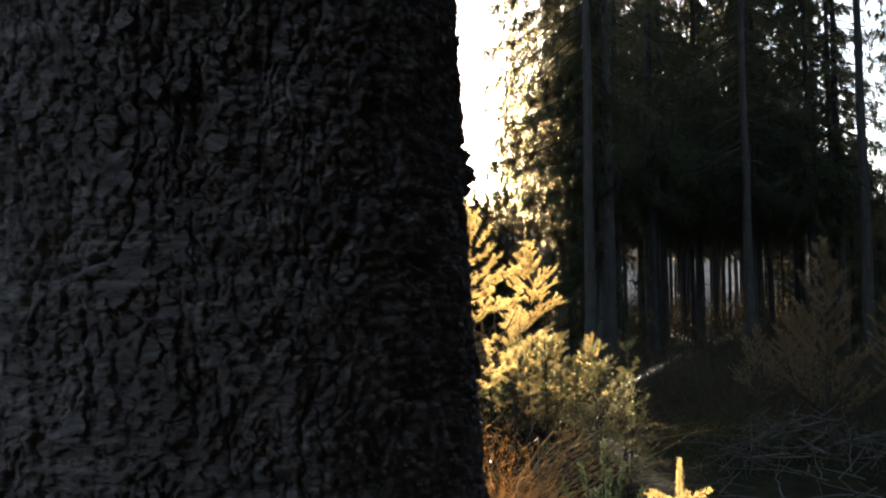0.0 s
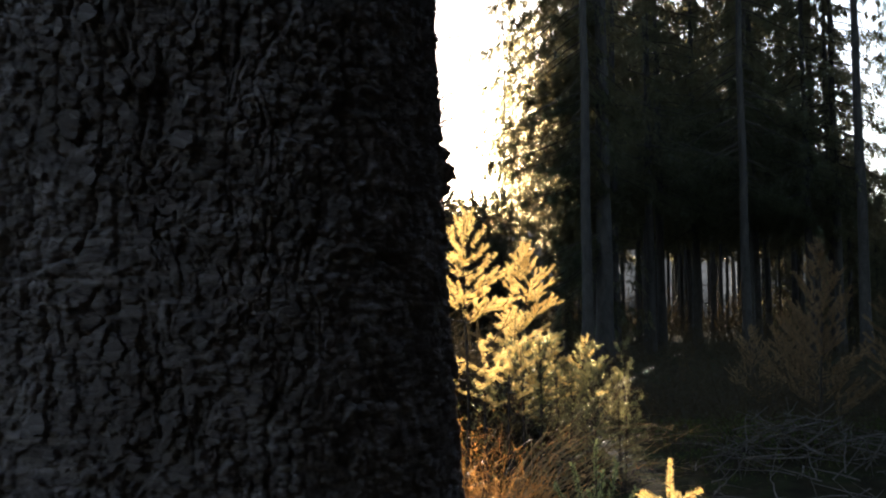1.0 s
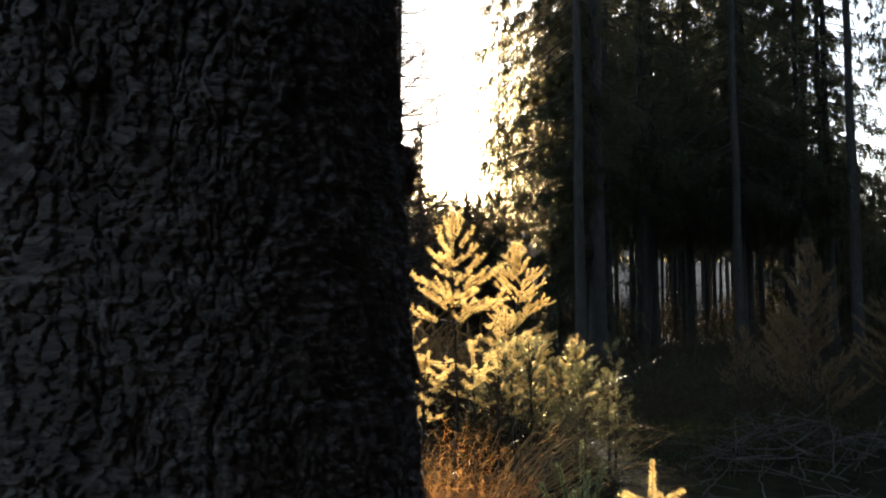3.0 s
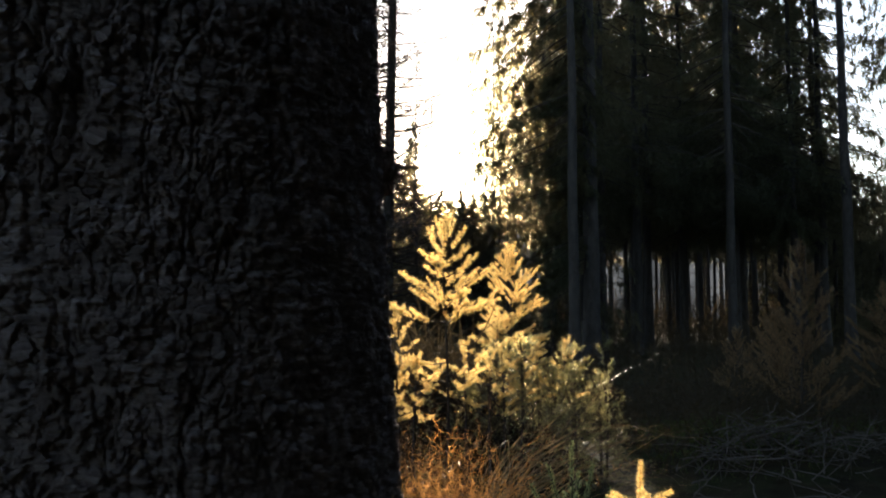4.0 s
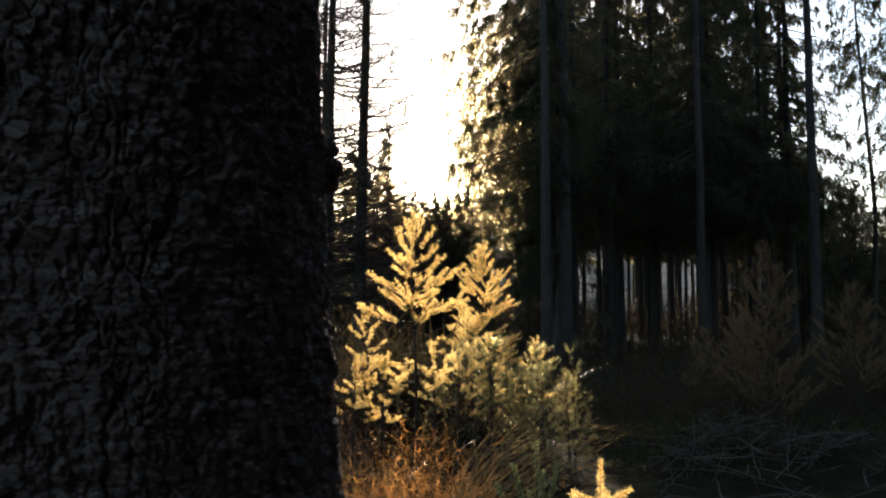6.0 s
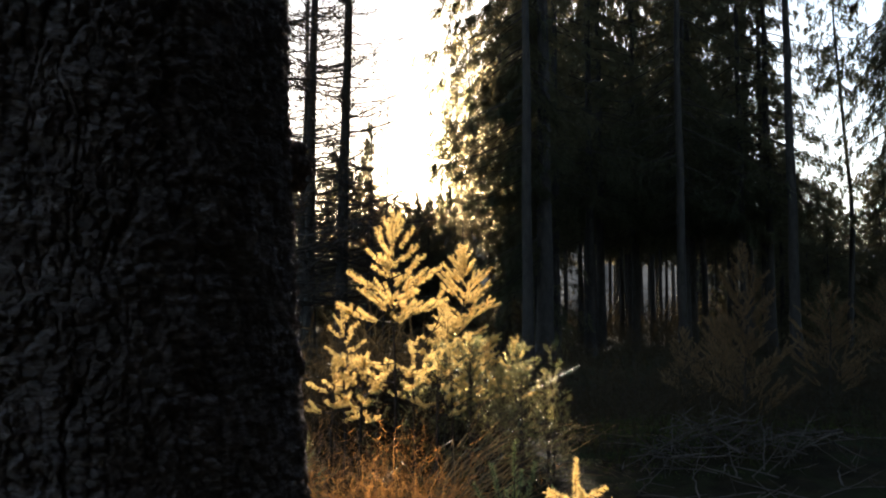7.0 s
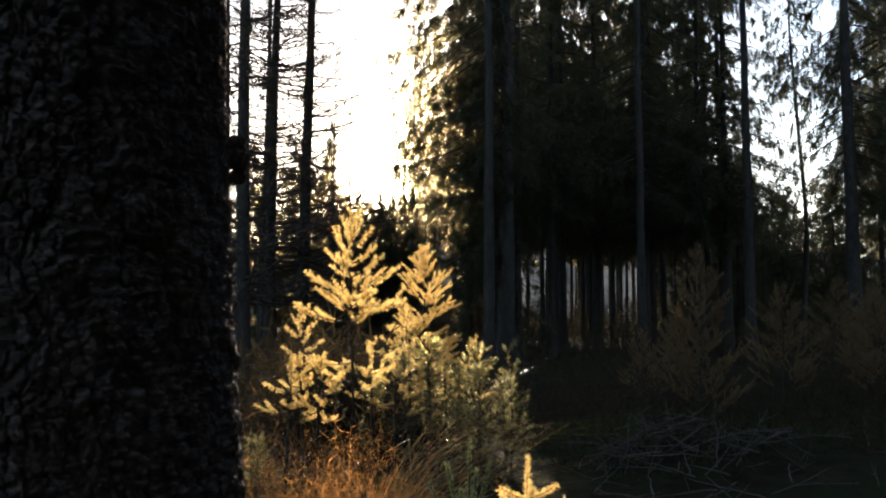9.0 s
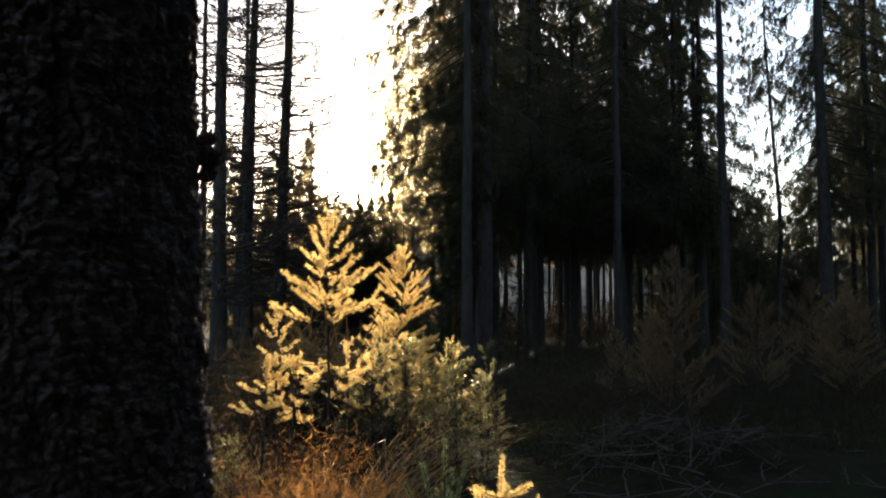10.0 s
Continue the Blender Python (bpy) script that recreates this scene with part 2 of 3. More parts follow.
def bark_height(u, v):
    """Relief of the flaking bark: upright plates parted by dark fissures, each split into smaller flakes with level striations."""
    wu = u + 0.009 * value_noise(u * 34, v * 26) + 0.004 * value_noise(u * 105 + 9, v * 90) + 0.0014 * value_noise(u * 300, v * 300)
    wv = v + 0.012 * value_noise(u * 30 + 50, v * 22) + 0.005 * value_noise(u * 95, v * 100 + 30) + 0.0016 * value_noise(u * 280 + 8, v * 280)
    f1, f2, tone, du, dv = cells(wu / 0.0118, wv / 0.0172, 31)
    upright = np.clip(2.0 * np.abs(du) / (np.abs(du) + np.abs(dv) + 1e-6) - 0.5, 0, 1)
    crack = np.clip(1 - (f2 - f1) / 0.2, 0, 1) ** 0.8 * (0.15 + 0.85 * upright) * np.clip(0.42 + 2.4 * value_noise(u * 38 + 5, v * 24), 0.0, 1)
    g1, g2, flake, eu, ev = cells(wu / 0.0062, wv / 0.0054, 57)
    seam = np.clip(1 - (g2 - g1) / 0.24, 0, 1) * np.clip(0.5 + 1.6 * value_noise(u * 60 + 15, v * 50), 0, 1)
    fissure = np.clip(1 - np.abs(value_noise(wu * 46 + 70, wv * 10)) / 0.05, 0, 1) * np.clip(4 * value_noise(u * 26 + 4, v * 13 + 60) + 0.35, 0, 1)
    lamina = value_noise(u * 34 + 2 * value_noise(u * 40, v * 40), v * 290) + 0.6 * value_noise(u * 60, v * 520 + 9)
    h = 0.0044 * tone + 0.0042 * flake + 0.0002 * dv - 0.0068 * crack - 0.002 * seam - 0.0075 * fissure + 0.0011 * lamina - 0.0056
    return h + 0.006 * value_noise(u * 12 + 30, v * 4) + 0.006 * value_noise(u * 5, v * 3 + 7) + 0.0013 * value_noise(u * 360, v * 330)


def big_trunk():
    cx, cy, r0 = TRUNK
    dense = 1.05e-3
    a0, a1 = radians(-30), radians(114)
    ang = np.concatenate([np.arange(a0, a1, dense / r0), np.linspace(a1, a0 + 2 * np.pi, 60)[:-1]])
    zs = np.concatenate([np.linspace(-0.25, 0.81, 40)[:-1], np.arange(0.81, 1.3, dense), 1.3 + np.cumsum(np.linspace(0.004, 0.3, 70))])
    z, a = np.meshgrid(zs, ang, indexing="ij")
    rad = trunk_radius(z, a) + bark_height(a * r0, z)
    vv = np.stack([cx + LEAN * (z - 1.05) + rad * np.sin(a), cy - rad * np.cos(a), z], -1).reshape(-1, 3)
    nr, nc = z.shape
    i, j = np.meshgrid(np.arange(nr - 1), np.arange(nc), indexing="ij")
    j2 = (j + 1) % nc
    f = np.stack([i * nc + j, i * nc + j2, (i + 1) * nc + j2, (i + 1) * nc + j], -1).reshape(-1, 4)
    return mesh_of("trunk", vv, f, BARK)


def scale_mesh(seed):
    """One loose bark scale: a thin ragged plate lying in x and z with y outwards, its lower edge lifted."""
    rng = np.random.default_rng(seed)
    k = 15
    t = (rng.random(k) * 0.6 + np.arange(k)) / k * 2 * np.pi
    rr = 0.72 + 0.4 * rng.random(k)
    w, hgt = 0.005 + 0.004 * rng.random(), 0.005 + 0.005 * rng.random()
    rim = np.stack([w * rr * np.cos(t), 0 * t + 0.0003, hgt * rr * np.sin(t)], -1)
    rim[:, 1] += 0.0004 * rng.random(k) + 0.12 * np.maximum(-rim[:, 2], 0) * rng.random()
    back = rim.copy()
    back[:, 1] = -0.005
    v = np.concatenate([back, rim, [[0, 0.0008, 0.1 * hgt]]])
    a = np.arange(k)
    b = (a + 1) % k
    f = np.concatenate([np.stack([a, b, k + b], -1), np.stack([a, k + b, k + a], -1), np.stack([k + a, k + b, 0 * a + 2 * k], -1)])
    return mesh_of("bark_scale", v, f, BARK, False)


def burr_mesh():
    bm = bmesh.new()
    bmesh.ops.create_icosphere(bm, subdivisions=5, radius=1.0)
    for v in bm.verts:
        n = noise.noise(v.co * 2.2) * 0.28 + noise.noise(v.co * 6) * 0.16 + noise.noise(v.co * 15) * 0.07
        v.co *= 1 + n
        v.co.x, v.co.y, v.co.z = v.co.x * 0.018, v.co.y * 0.017, v.co.z * 0.023
    for f in bm.faces:
        f.smooth = True
    me = bpy.data.meshes.new("burr")
    bm.to_mesh(me)
    bm.free()
    me.materials.append(BARK)
    return me


big = thing("big_spruce", TRUNK[0], TRUNK[1], 0, "old spruce trunk with thick scaly grey-brown bark", "tree trunk")
tr = part("trunk", big_trunk(), big)
tr.location = (-TRUNK[0], -TRUNK[1], 0)


def on_trunk(z, angle, out):
    """Place on the bark, from the tree's foot."""
    rad = float(trunk_radius(z, angle)) + out
    return Vector((LEAN * (z - 1.05) + rad * math.sin(angle), -rad * math.cos(angle), z))


for bz, deg, size in ((1.15, 106.5, 0.62), (1.167, 106.5, 0.42), (1.132, 107, 0.4)):
    bu = part("burr", burr_mesh() if size == 0.62 else bpy.data.meshes["burr"], big, "knobbly dark bark burr")
    bu.location, bu.rotation_euler, bu.scale = on_trunk(bz, radians(deg), 0.008), (size * 3, 0, radians(deg)), (size, size, size)


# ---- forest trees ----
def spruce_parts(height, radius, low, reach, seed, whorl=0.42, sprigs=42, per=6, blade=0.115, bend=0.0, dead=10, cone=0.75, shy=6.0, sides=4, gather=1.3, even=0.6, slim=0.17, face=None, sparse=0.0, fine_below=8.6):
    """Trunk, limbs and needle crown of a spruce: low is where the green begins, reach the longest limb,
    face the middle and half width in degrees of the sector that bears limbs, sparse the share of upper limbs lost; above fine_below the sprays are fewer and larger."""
    rng = np.random.default_rng(seed)
    hz = np.linspace(-0.3, height, 16)
    wob = np.stack([bend * np.sin(hz * 0.5) + 0.012 * np.sin(hz * 1.7 + seed), 0.5 * bend * np.cos(hz * 0.4) + 0.012 * np.sin(hz * 1.3), hz], -1)[None]
    trunk = tubes(wob, (radius * (1.0 - 0.93 * np.clip(hz / height, 0, 1)) + radius * 0.35 * np.exp(-np.maximum(hz, 0) / 0.25))[None], 10)
    n = max(12, int((height - low) / whorl) * 5)
    z = low + (height - low) * ((np.arange(n) + rng.random(n)) / n) ** gather
    z[-14:] = height - np.linspace(0.95, 0.02, 14)[-min(14, n):] * min(1.0, height / 8)
    rel = (z - low) / (height - low)
    ln = reach * (1 - rel) ** cone * (even + (1.1 - even) * rng.random(n)) * np.clip(0.42 + rel * shy, 0, 1) + 0.03 + 0.1 * (1 - rel)
    az = rng.random(n) * 2 * np.pi
    if face:
        low_side = radians(face[0]) + radians(face[1]) * (2 * rng.random(n) - 1)
        az = np.where(z < 9.0, low_side, az)
    ln = np.where((z > 6.2) & (z < height - 1) & (rng.random(n) < sparse), 0.25 * ln, ln)
    out = np.stack([np.cos(az), np.sin(az), 0 * az], -1)
    s = np.linspace(0, 1, 6 if sides == 4 else 4)
    rise = np.where(rel > 0.75, 0.3, -0.05 - 0.4 * rng.random(n) * (1 - rel))
    path = out[:, None] * (ln[:, None] * s)[..., None]
    path[..., 2] = z[:, None] + ln[:, None] * (rise[:, None] * s + (0.34 * s ** 3 - 0.5 * s ** 2))
    path[..., :2] += bend * np.stack([np.sin(z * 0.5), 0.5 * np.cos(z * 0.4)], -1)[:, None]
    path += rng.normal(size=path.shape) * 0.02 * s[None, :, None]
    limbs = tubes(path, np.maximum(0.0105 * ln[:, None] ** 0.7 * (1.2 - s), 0.003), sides)
    if dead:
        k = dead
        dz = 0.8 + (low + 1.0) * rng.random(k)
        daz = rng.random(k) * 2 * np.pi
        dl = (0.25 + 0.7 * rng.random(k)) * reach * 0.6
        dp = np.stack([np.cos(daz), np.sin(daz), -0.1 - 0.3 * rng.random(k)], -1)[:, None] * (dl[:, None] * s)[..., None]
        dp[..., 2] += dz[:, None]
        dp += rng.normal(size=dp.shape) * 0.03 * s[None, :, None]
        limbs = join(limbs, tubes(dp, 0.009 * (1.1 - s)[None] * np.ones((k, 1)), 3))
    # hanging sprigs along each limb, each a short twig feathered with blades
    t = 0.12 + 0.88 * rng.random((n, sprigs)) ** 0.8
    pads = 4 + 3 * rng.random((n, 1))
    t = np.clip((np.floor(t * pads) + 0.5 + 0.2 * rng.normal(size=t.shape)) / pads, 0.05, 0.999)
    p, d = along(path, t)
    sidew = np.cross(d, [0, 0, 1.0])
    sg = np.where(rng.random((n, sprigs)) < 0.5, -1.0, 1.0)[..., None]
    tip = unit(sidew * sg * (0.1 + 0.9 * rng.random((n, sprigs, 1)) ** 2) + d * 0.4 + np.array([0, 0, -1.0]) * (0.7 + 1.9 * rng.random((n, sprigs, 1))))
    tl = (0.12 + 0.42 * rng.random((n, sprigs)) ** 1.3) * (0.22 + 0.78 * (ln / reach))[:, None]
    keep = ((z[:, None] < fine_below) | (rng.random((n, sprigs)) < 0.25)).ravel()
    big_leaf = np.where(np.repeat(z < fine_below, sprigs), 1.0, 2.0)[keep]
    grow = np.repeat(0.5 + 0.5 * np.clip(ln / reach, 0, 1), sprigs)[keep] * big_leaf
    p, tip, tl = p.reshape(-1, 3)[keep], tip.reshape(-1, 3)[keep], tl.ravel()[keep]
    k = len(p)
    q = rng.random((k, per))
    pos = p[:, None] + tip[:, None] * (tl[:, None] * q)[..., None]
    way = unit(tip[:, None] * 0.9 + rng.normal(size=pos.shape) * 0.38)
    grow = np.repeat(grow, per)
    crown = needles(pos.reshape(-1, 3), way.reshape(-1, 3), grow * blade * (0.7 + 0.7 * rng.random(k * per)), grow * blade * slim * (0.7 + 0.6 * rng.random(k * per)), rng)
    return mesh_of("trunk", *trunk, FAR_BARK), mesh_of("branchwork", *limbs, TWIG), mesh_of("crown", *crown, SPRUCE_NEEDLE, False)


def spruce(parts, x, y, label, group="spruces of the forest"):
    t = thing("spruce_tree", x, y, float(ground_z(x, y)), label, "spruce tree", group)
    for name, me in zip(("trunk", "branchwork", "crown"), parts):
        tagged(part(name, me, t), kind="" if name == "trunk" else "stuff")
    return t


def placed(x, y, turn=0.0, size=1.0, tall=1.0):
    return pose(x, y, float(ground_z(x, y)), 0, 0, turn) @ Matrix.Diagonal((size, size, size * tall, 1))


# unseen crown high on the big spruce, added to shade from above
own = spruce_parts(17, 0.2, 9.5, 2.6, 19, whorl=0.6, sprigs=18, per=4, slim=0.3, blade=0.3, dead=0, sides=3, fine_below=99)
tagged(part("branchwork", own[1], big), kind="stuff")
tagged(part("crown", own[2], big), kind="stuff")

TALL = "tall dark-needled spruce with a bare grey lower trunk"
spruce(spruce_parts(17, 0.17, 2.0, 2.9, 11, whorl=0.42, sprigs=150, per=17, blade=0.062, slim=0.36, shy=2.2, even=0.25, cone=0.45, face=(148, 72), dead=0), 3.25, 15.0, TALL)
spruce(spruce_parts(16, 0.105, 3.4, 2.0, 12, sprigs=46, per=9, gather=1.4, blade=0.085, slim=0.22, face=(90, 60), sparse=0.4), 2.76, 14.2, TALL)
spruce(spruce_parts(17, 0.105, 3.6, 2.2, 13, sprigs=46, per=9, dead=16, gather=1.4, blade=0.085, slim=0.22, face=(90, 100), sparse=0.4), 6.74, 17, TALL)
spruce(spruce_parts(13, 0.085, 7.4, 1.4, 14, sprigs=50, per=9, blade=0.09, slim=0.2, bend=0.18, dead=10), 13.04, 21, "thin crooked spruce with sparse ragged needles")
spruce(spruce_parts(18, 0.125, 8.5, 1.2, 15, sprigs=26, dead=36), 9.32, 17, "tall straight spruce with a mostly bare trunk")
young_f = spruce(spruce_parts(7.4, 0.08, 0.7, 1.6, 16, whorl=0.24, sprigs=42, dead=0, cone=1.0, gather=1.0), 12.43, 23.5, "cone-shaped young spruce, green to the ground", "young spruces")
small_g = spruce(spruce_parts(4.8, 0.05, 0.35, 1.5, 17, whorl=0.2, sprigs=44, per=7, blade=0.12, slim=0.2, dead=0, cone=0.65, sides=3, gather=0.95), 0.9, 26.5, "small dense young spruce at the back of the clearing", "young spruces")
far_h = spruce(spruce_parts(16, 0.1, 4.6, 2.1, 18, whorl=0.5, sprigs=26, per=3, blade=0.22, slim=0.26, gather=1.5, dead=12, sides=3, sparse=0.35), 7.0, 27, TALL)

rng = np.random.default_rng(3)
full_i = spruce(spruce_parts(17, 0.11, 3.5, 2.3, 29, whorl=0.42, sprigs=46, per=7, dead=8, gather=1.25, blade=0.12, slim=0.22, sparse=0.45), 5.0, 18.2, TALL)
for x, y, size, turn in [(6.98, 21, 0.9, 40), (8.4, 20.5, 1.0, 200), (4.2, 20.5, 1.0, 300), (10.4, 20.5, 1.0, 15), (7.6, 18.9, 0.92, 77), (11.0, 23.6, 0.95, 130), (5.7, 19.8, 1.05, 222), (6.2, 23, 0.95, 61), (9.2, 22.6, 1.0, 145), (8.9, 18.6, 0.9, 280), (9.9, 19.2, 1.0, 95), (10.7, 22, 1.05, 355), (4.0, 17.4, 1.0, 170), (14.6, 16.4, 1.0, 250), (13.6, 14.0, 1.0, 310)]:
    copy_thing(full_i, placed(x, y, turn, size))
for x, y, size, turn in [(13.0, 16.9, 1.0, 33), (15.9, 20.2, 0.95, 160), (17.6, 22.5, 1.0, 20)]:
    copy_thing(full_i, placed(x, y, turn, size, 1.45))
spruce(spruce_parts(17, 0.17, 3.6, 2.1, 25, sprigs=64, per=9, dead=14, blade=0.09, slim=0.22, face=(38, 92)), 11.19, 16, "stout dark spruce with drooping ragged limbs")
for x, y, size, turn, tall in [(3.1, 18.4, 0.85, 50, 0.9), (2.18, 20, 0.55, 75, 1.0), (3.6, 17.5, 0.9, 120, 1.0), (17.2, 33, 1.15, 80, 1.0), (-0.3, 24.5, 0.9, 200, 1.05), (15.6, 36, 0.8, 33, 0.9)]:
    copy_thing(young_f, placed(x, y, turn, size, tall))
for x, y, size, turn, tall in [(2.3, 27, 0.95, 10, 0.9), (-1.0, 26, 1.1, 70, 1.1), (-2.9, 26, 1.2, 200, 1.15), (0.1, 28.5, 1.05, 300, 1.05), (-4.8, 26, 1.1, 30, 1.1),
                              (1.5, 29.5, 1.1, 250, 0.95), (-0.5, 28, 1.2, 190, 1.1), (-1.6, 28, 1.3, 15, 1.1),
                              (1.3, 27.8, 1.0, 35, 1.0), (0.5, 27.2, 1.0, 125, 1.0), (1.8, 28.6, 1.05, 215, 1.0)]:
    copy_thing(small_g, placed(x, y, turn, size, tall))
cone_s = spruce(spruce_parts(5.4, 0.07, 0.3, 1.7, 28, whorl=0.2, sprigs=44, per=6, blade=0.11, slim=0.22, dead=0, cone=1.0, sides=3, gather=1.0), 1.1, 30.2, "pointed young spruce behind the clearing", "young spruces")
for x, y, size, turn, tall in [(2.0, 30.8, 1.0, 185, 1.02), (0.2, 30.5, 1.0, 275, 1.05), (2.9, 30, 1.0, 25, 1.0), (1.5, 31.5, 1.1, 60, 1.0), (0.7, 31.5, 1.1, 330, 1.0), (2.5, 32, 1.1, 140, 1.0), (3.5, 29.4, 1.0, 240, 1.05)]:
    copy_thing(cone_s, placed(x, y, turn, size, tall))
small_r = spruce(spruce_parts(6.0, 0.06, 0.35, 1.6, 27, whorl=0.24, sprigs=26, per=4, slim=0.24, blade=0.15, dead=0, cone=0.65, sides=3, gather=0.95), 14.6, 28, "young spruce in a thin far stand", "young spruces")
for x, y, size, turn, tall in [(15.8, 30, 1.1, 160, 0.85), (17.0, 29, 1.05, 111, 0.8), (16.4, 33, 1.2, 5, 0.85), (18.6, 31, 1.2, 85, 0.9), (20.2, 30, 1.2, 205, 1.0), (18, 27, 1.0, 305, 1.0), (21.5, 33, 1.3, 15, 1.0),
                              (13.6, 31, 1.0, 95, 0.9), (16.2, 27.6, 0.95, 45, 1.0), (17.8, 33, 1.3, 255, 1.0), (19.6, 24.6, 1.0, 10, 1.0), (21.6, 27.5, 1.2, 77, 1.0), (18.6, 22.6, 0.9, 130, 0.9), (22.5, 29.5, 1.2, 99, 1.0),
                              (17.3, 31.4, 1.0, 62, 0.95), (18.9, 33.2, 1.05, 171, 0.9), (19.8, 35, 1.1, 291, 0.9), (18.2, 34.5, 1.1, 21, 0.9), (20.9, 34, 1.1, 201, 0.9),
                              (14.5, 24.5, 0.95, 71, 0.75), (16.0, 25.5, 1.0, 18, 0.75), (17.3, 25.0, 1.0, 222, 0.8), (15.2, 27.0, 1.0, 128, 0.8), (18.8, 26.5, 1.0, 300, 0.85), (13.4, 26.5, 0.95, 259, 0.75)]:
    copy_thing(small_r, placed(x, y, turn, size, tall))
# the deeper forest, right of the clearing, and unseen blocking trees behind the camera
spots = []
while len(spots) < 46:
    x, y = 3.5 + 24 * rng.random(), 22 + 26 * rng.random()
    ok = all(math.hypot(x - a, y - b) > 1.7 for a, b in spots)
    gap_right = 25.5 < math.degrees(math.atan2(x, y)) < 36.0
    if ok and x > 0.14 * y and not gap_right and x < 0.9 * y:
        spots.append((x, y))
while len(spots) < 64:
    d, az = 24 + 22 * rng.random(), radians(9.5 + 13 * rng.random())
    if all(math.hypot(d * math.sin(az) - a, d * math.cos(az) - b) > 0.9 for a, b in spots):
        spots.append((d * math.sin(az), d * math.cos(az)))
for x, y in spots:
    copy_thing(far_h, placed(x, y, 360 * rng.random(), 0.85 + 0.35 * rng.random(), 0.9 + 0.2 * rng.random()))
# extra dense row at the back, added to keep the sun off the forest
for i in range(27):
    x, y = 4.4 + 0.62 * i + 0.3 * rng.random(), 50 + 3.0 * (i % 2) + rng.random()
    copy_thing(far_h, placed(x, y, 360 * rng.random(), 1.45 + 0.15 * rng.random()))
# unseen spruces to the right and behind, added to hold back sky light
blocker_k = spruce(spruce_parts(17, 0.16, 2.4, 2.8, 20, whorl=0.6, sprigs=20, per=3, slim=0.3, blade=0.36, dead=0, sides=3, fine_below=99), 6.2, 2.6, TALL)
blocker_spots = [(5.0, -0.6), (7.8, 4.4), (7.4, 0.4), (8.6, 7.0), (4.3, 1.2), (3.6, -2.6)]
for x, y in blocker_spots:
    copy_thing(blocker_k, placed(x, y, 360 * rng.random(), 1.0))
while len(blocker_spots) < 42:
    az, d = radians(82 + 113 * rng.random()), 5 + 13 * rng.random()
    x, y = d * math.sin(az), d * math.cos(az)
    if all(math.hypot(x - a, y - b) > 1.7 for a, b in blocker_spots):
        blocker_spots.append((x, y))
        copy_thing(blocker_k, placed(x, y, 360 * rng.random(), 0.9 + 0.3 * rng.random()))


# ---- bare larches on the far side of the clearing ----
def bare_parts(height, radius, reach, seed, count=200, low=1.2, twigs=16):
    rng = np.random.default_rng(seed)
    hz = np.linspace(-0.3, height, 14)
    wob = np.stack([0.05 * np.sin(hz * 0.4 + seed), 0.04 * np.sin(hz * 0.5), hz], -1)[None]
    trunk = tubes(wob, (radius * (1 - 0.9 * np.clip(hz / height, 0, 1)) + radius * 0.3 * np.exp(-np.maximum(hz, 0) / 0.3))[None], 10)
    z = low + (height - low) * rng.random(count)
    rel = z / height
    ln = reach * (1.15 - rel) * (0.35 + 0.75 * rng.random(count))
    az = rng.random(count) * 2 * np.pi
    s = np.linspace(0, 1, 6)
    path = np.stack([np.cos(az), np.sin(az), 0 * az], -1)[:, None] * (ln[:, None] * s)[..., None]
    path[..., 2] = z[:, None] + ln[:, None] * ((0.15 - 0.5 * rng.random(count))[:, None] * s + 0.3 * s ** 2)
    path += rng.normal(size=path.shape) * 0.035 * s[None, :, None]
    limbs = tubes(path, (0.0115 * ln[:, None] ** 0.6) * (1.2 - s), 4)
    p, d = along(path, 0.15 + 0.85 * rng.random((count, twigs)))
    w = unit(d * 0.6 + rng.normal(size=d.shape) * 0.6 + np.array([0, 0, -0.15]))
    tl = (0.15 + 0.45 * rng.random((count, twigs)))[..., None, None] * (0.4 + 0.6 * ln / reach)[:, None, None, None]
    ss = np.linspace(0, 1, 3)[None, None, :, None]
    tp = (p[:, :, None] + w[:, :, None] * tl * ss + np.array([0, 0, 1.0]) * tl * 0.25 * ss ** 2).reshape(-1, 3, 3)
    twig = tubes(tp, np.full((len(tp), 1), 0.0066) * np.linspace(1.1, 0.4, 3)[None], 3)
    few = clothe(tp[rng.random(len(tp)) < 0.4], 6, 0.045, 0.009, 0.3, rng)
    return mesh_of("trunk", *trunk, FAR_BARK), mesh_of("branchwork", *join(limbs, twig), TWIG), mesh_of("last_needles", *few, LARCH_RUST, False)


def bare_larch(parts, x, y):
    t = thing("bare_larch", x, y, float(ground_z(x, y)), "tall nearly leafless larch with fine dead twigs", "larch tree", "bare larches")
    for name, me in zip(("trunk", "branchwork", "last_needles"), parts):
        tagged(part(name, me, t), kind="" if name == "trunk" else "stuff")
    return t


bare_larch(bare_parts(17, 0.15, 2.4, 21, 290, 1.2, 16), -1.76, 15)
bare_larch(bare_parts(16, 0.13, 2.4, 22, 290, 1.2, 16), -1.34, 16.5)
bare_larch(bare_parts(16, 0.14, 2.6, 23, 310, 1.0, 16), -0.66, 16.4)
bare_4 = bare_larch(bare_parts(15, 0.1, 1.6, 26, 170, 1.5, 10), -2.83, 20)
for x, y, turn, size in [(-3.6, 18, 220, 0.95), (-2.1, 22, 150, 0.8), (-4.6, 21, 300, 1.0), (-0.95, 21.5, 20, 0.7), (-1.75, 19, 80, 0.85), (-0.2, 23, 260, 0.6)]:
    copy_thing(bare_4, placed(x, y, turn, size))
bare_larch(bare_parts(9.2, 0.05, 0.7, 24, 40, 2.0, 6), 0.22, 24)


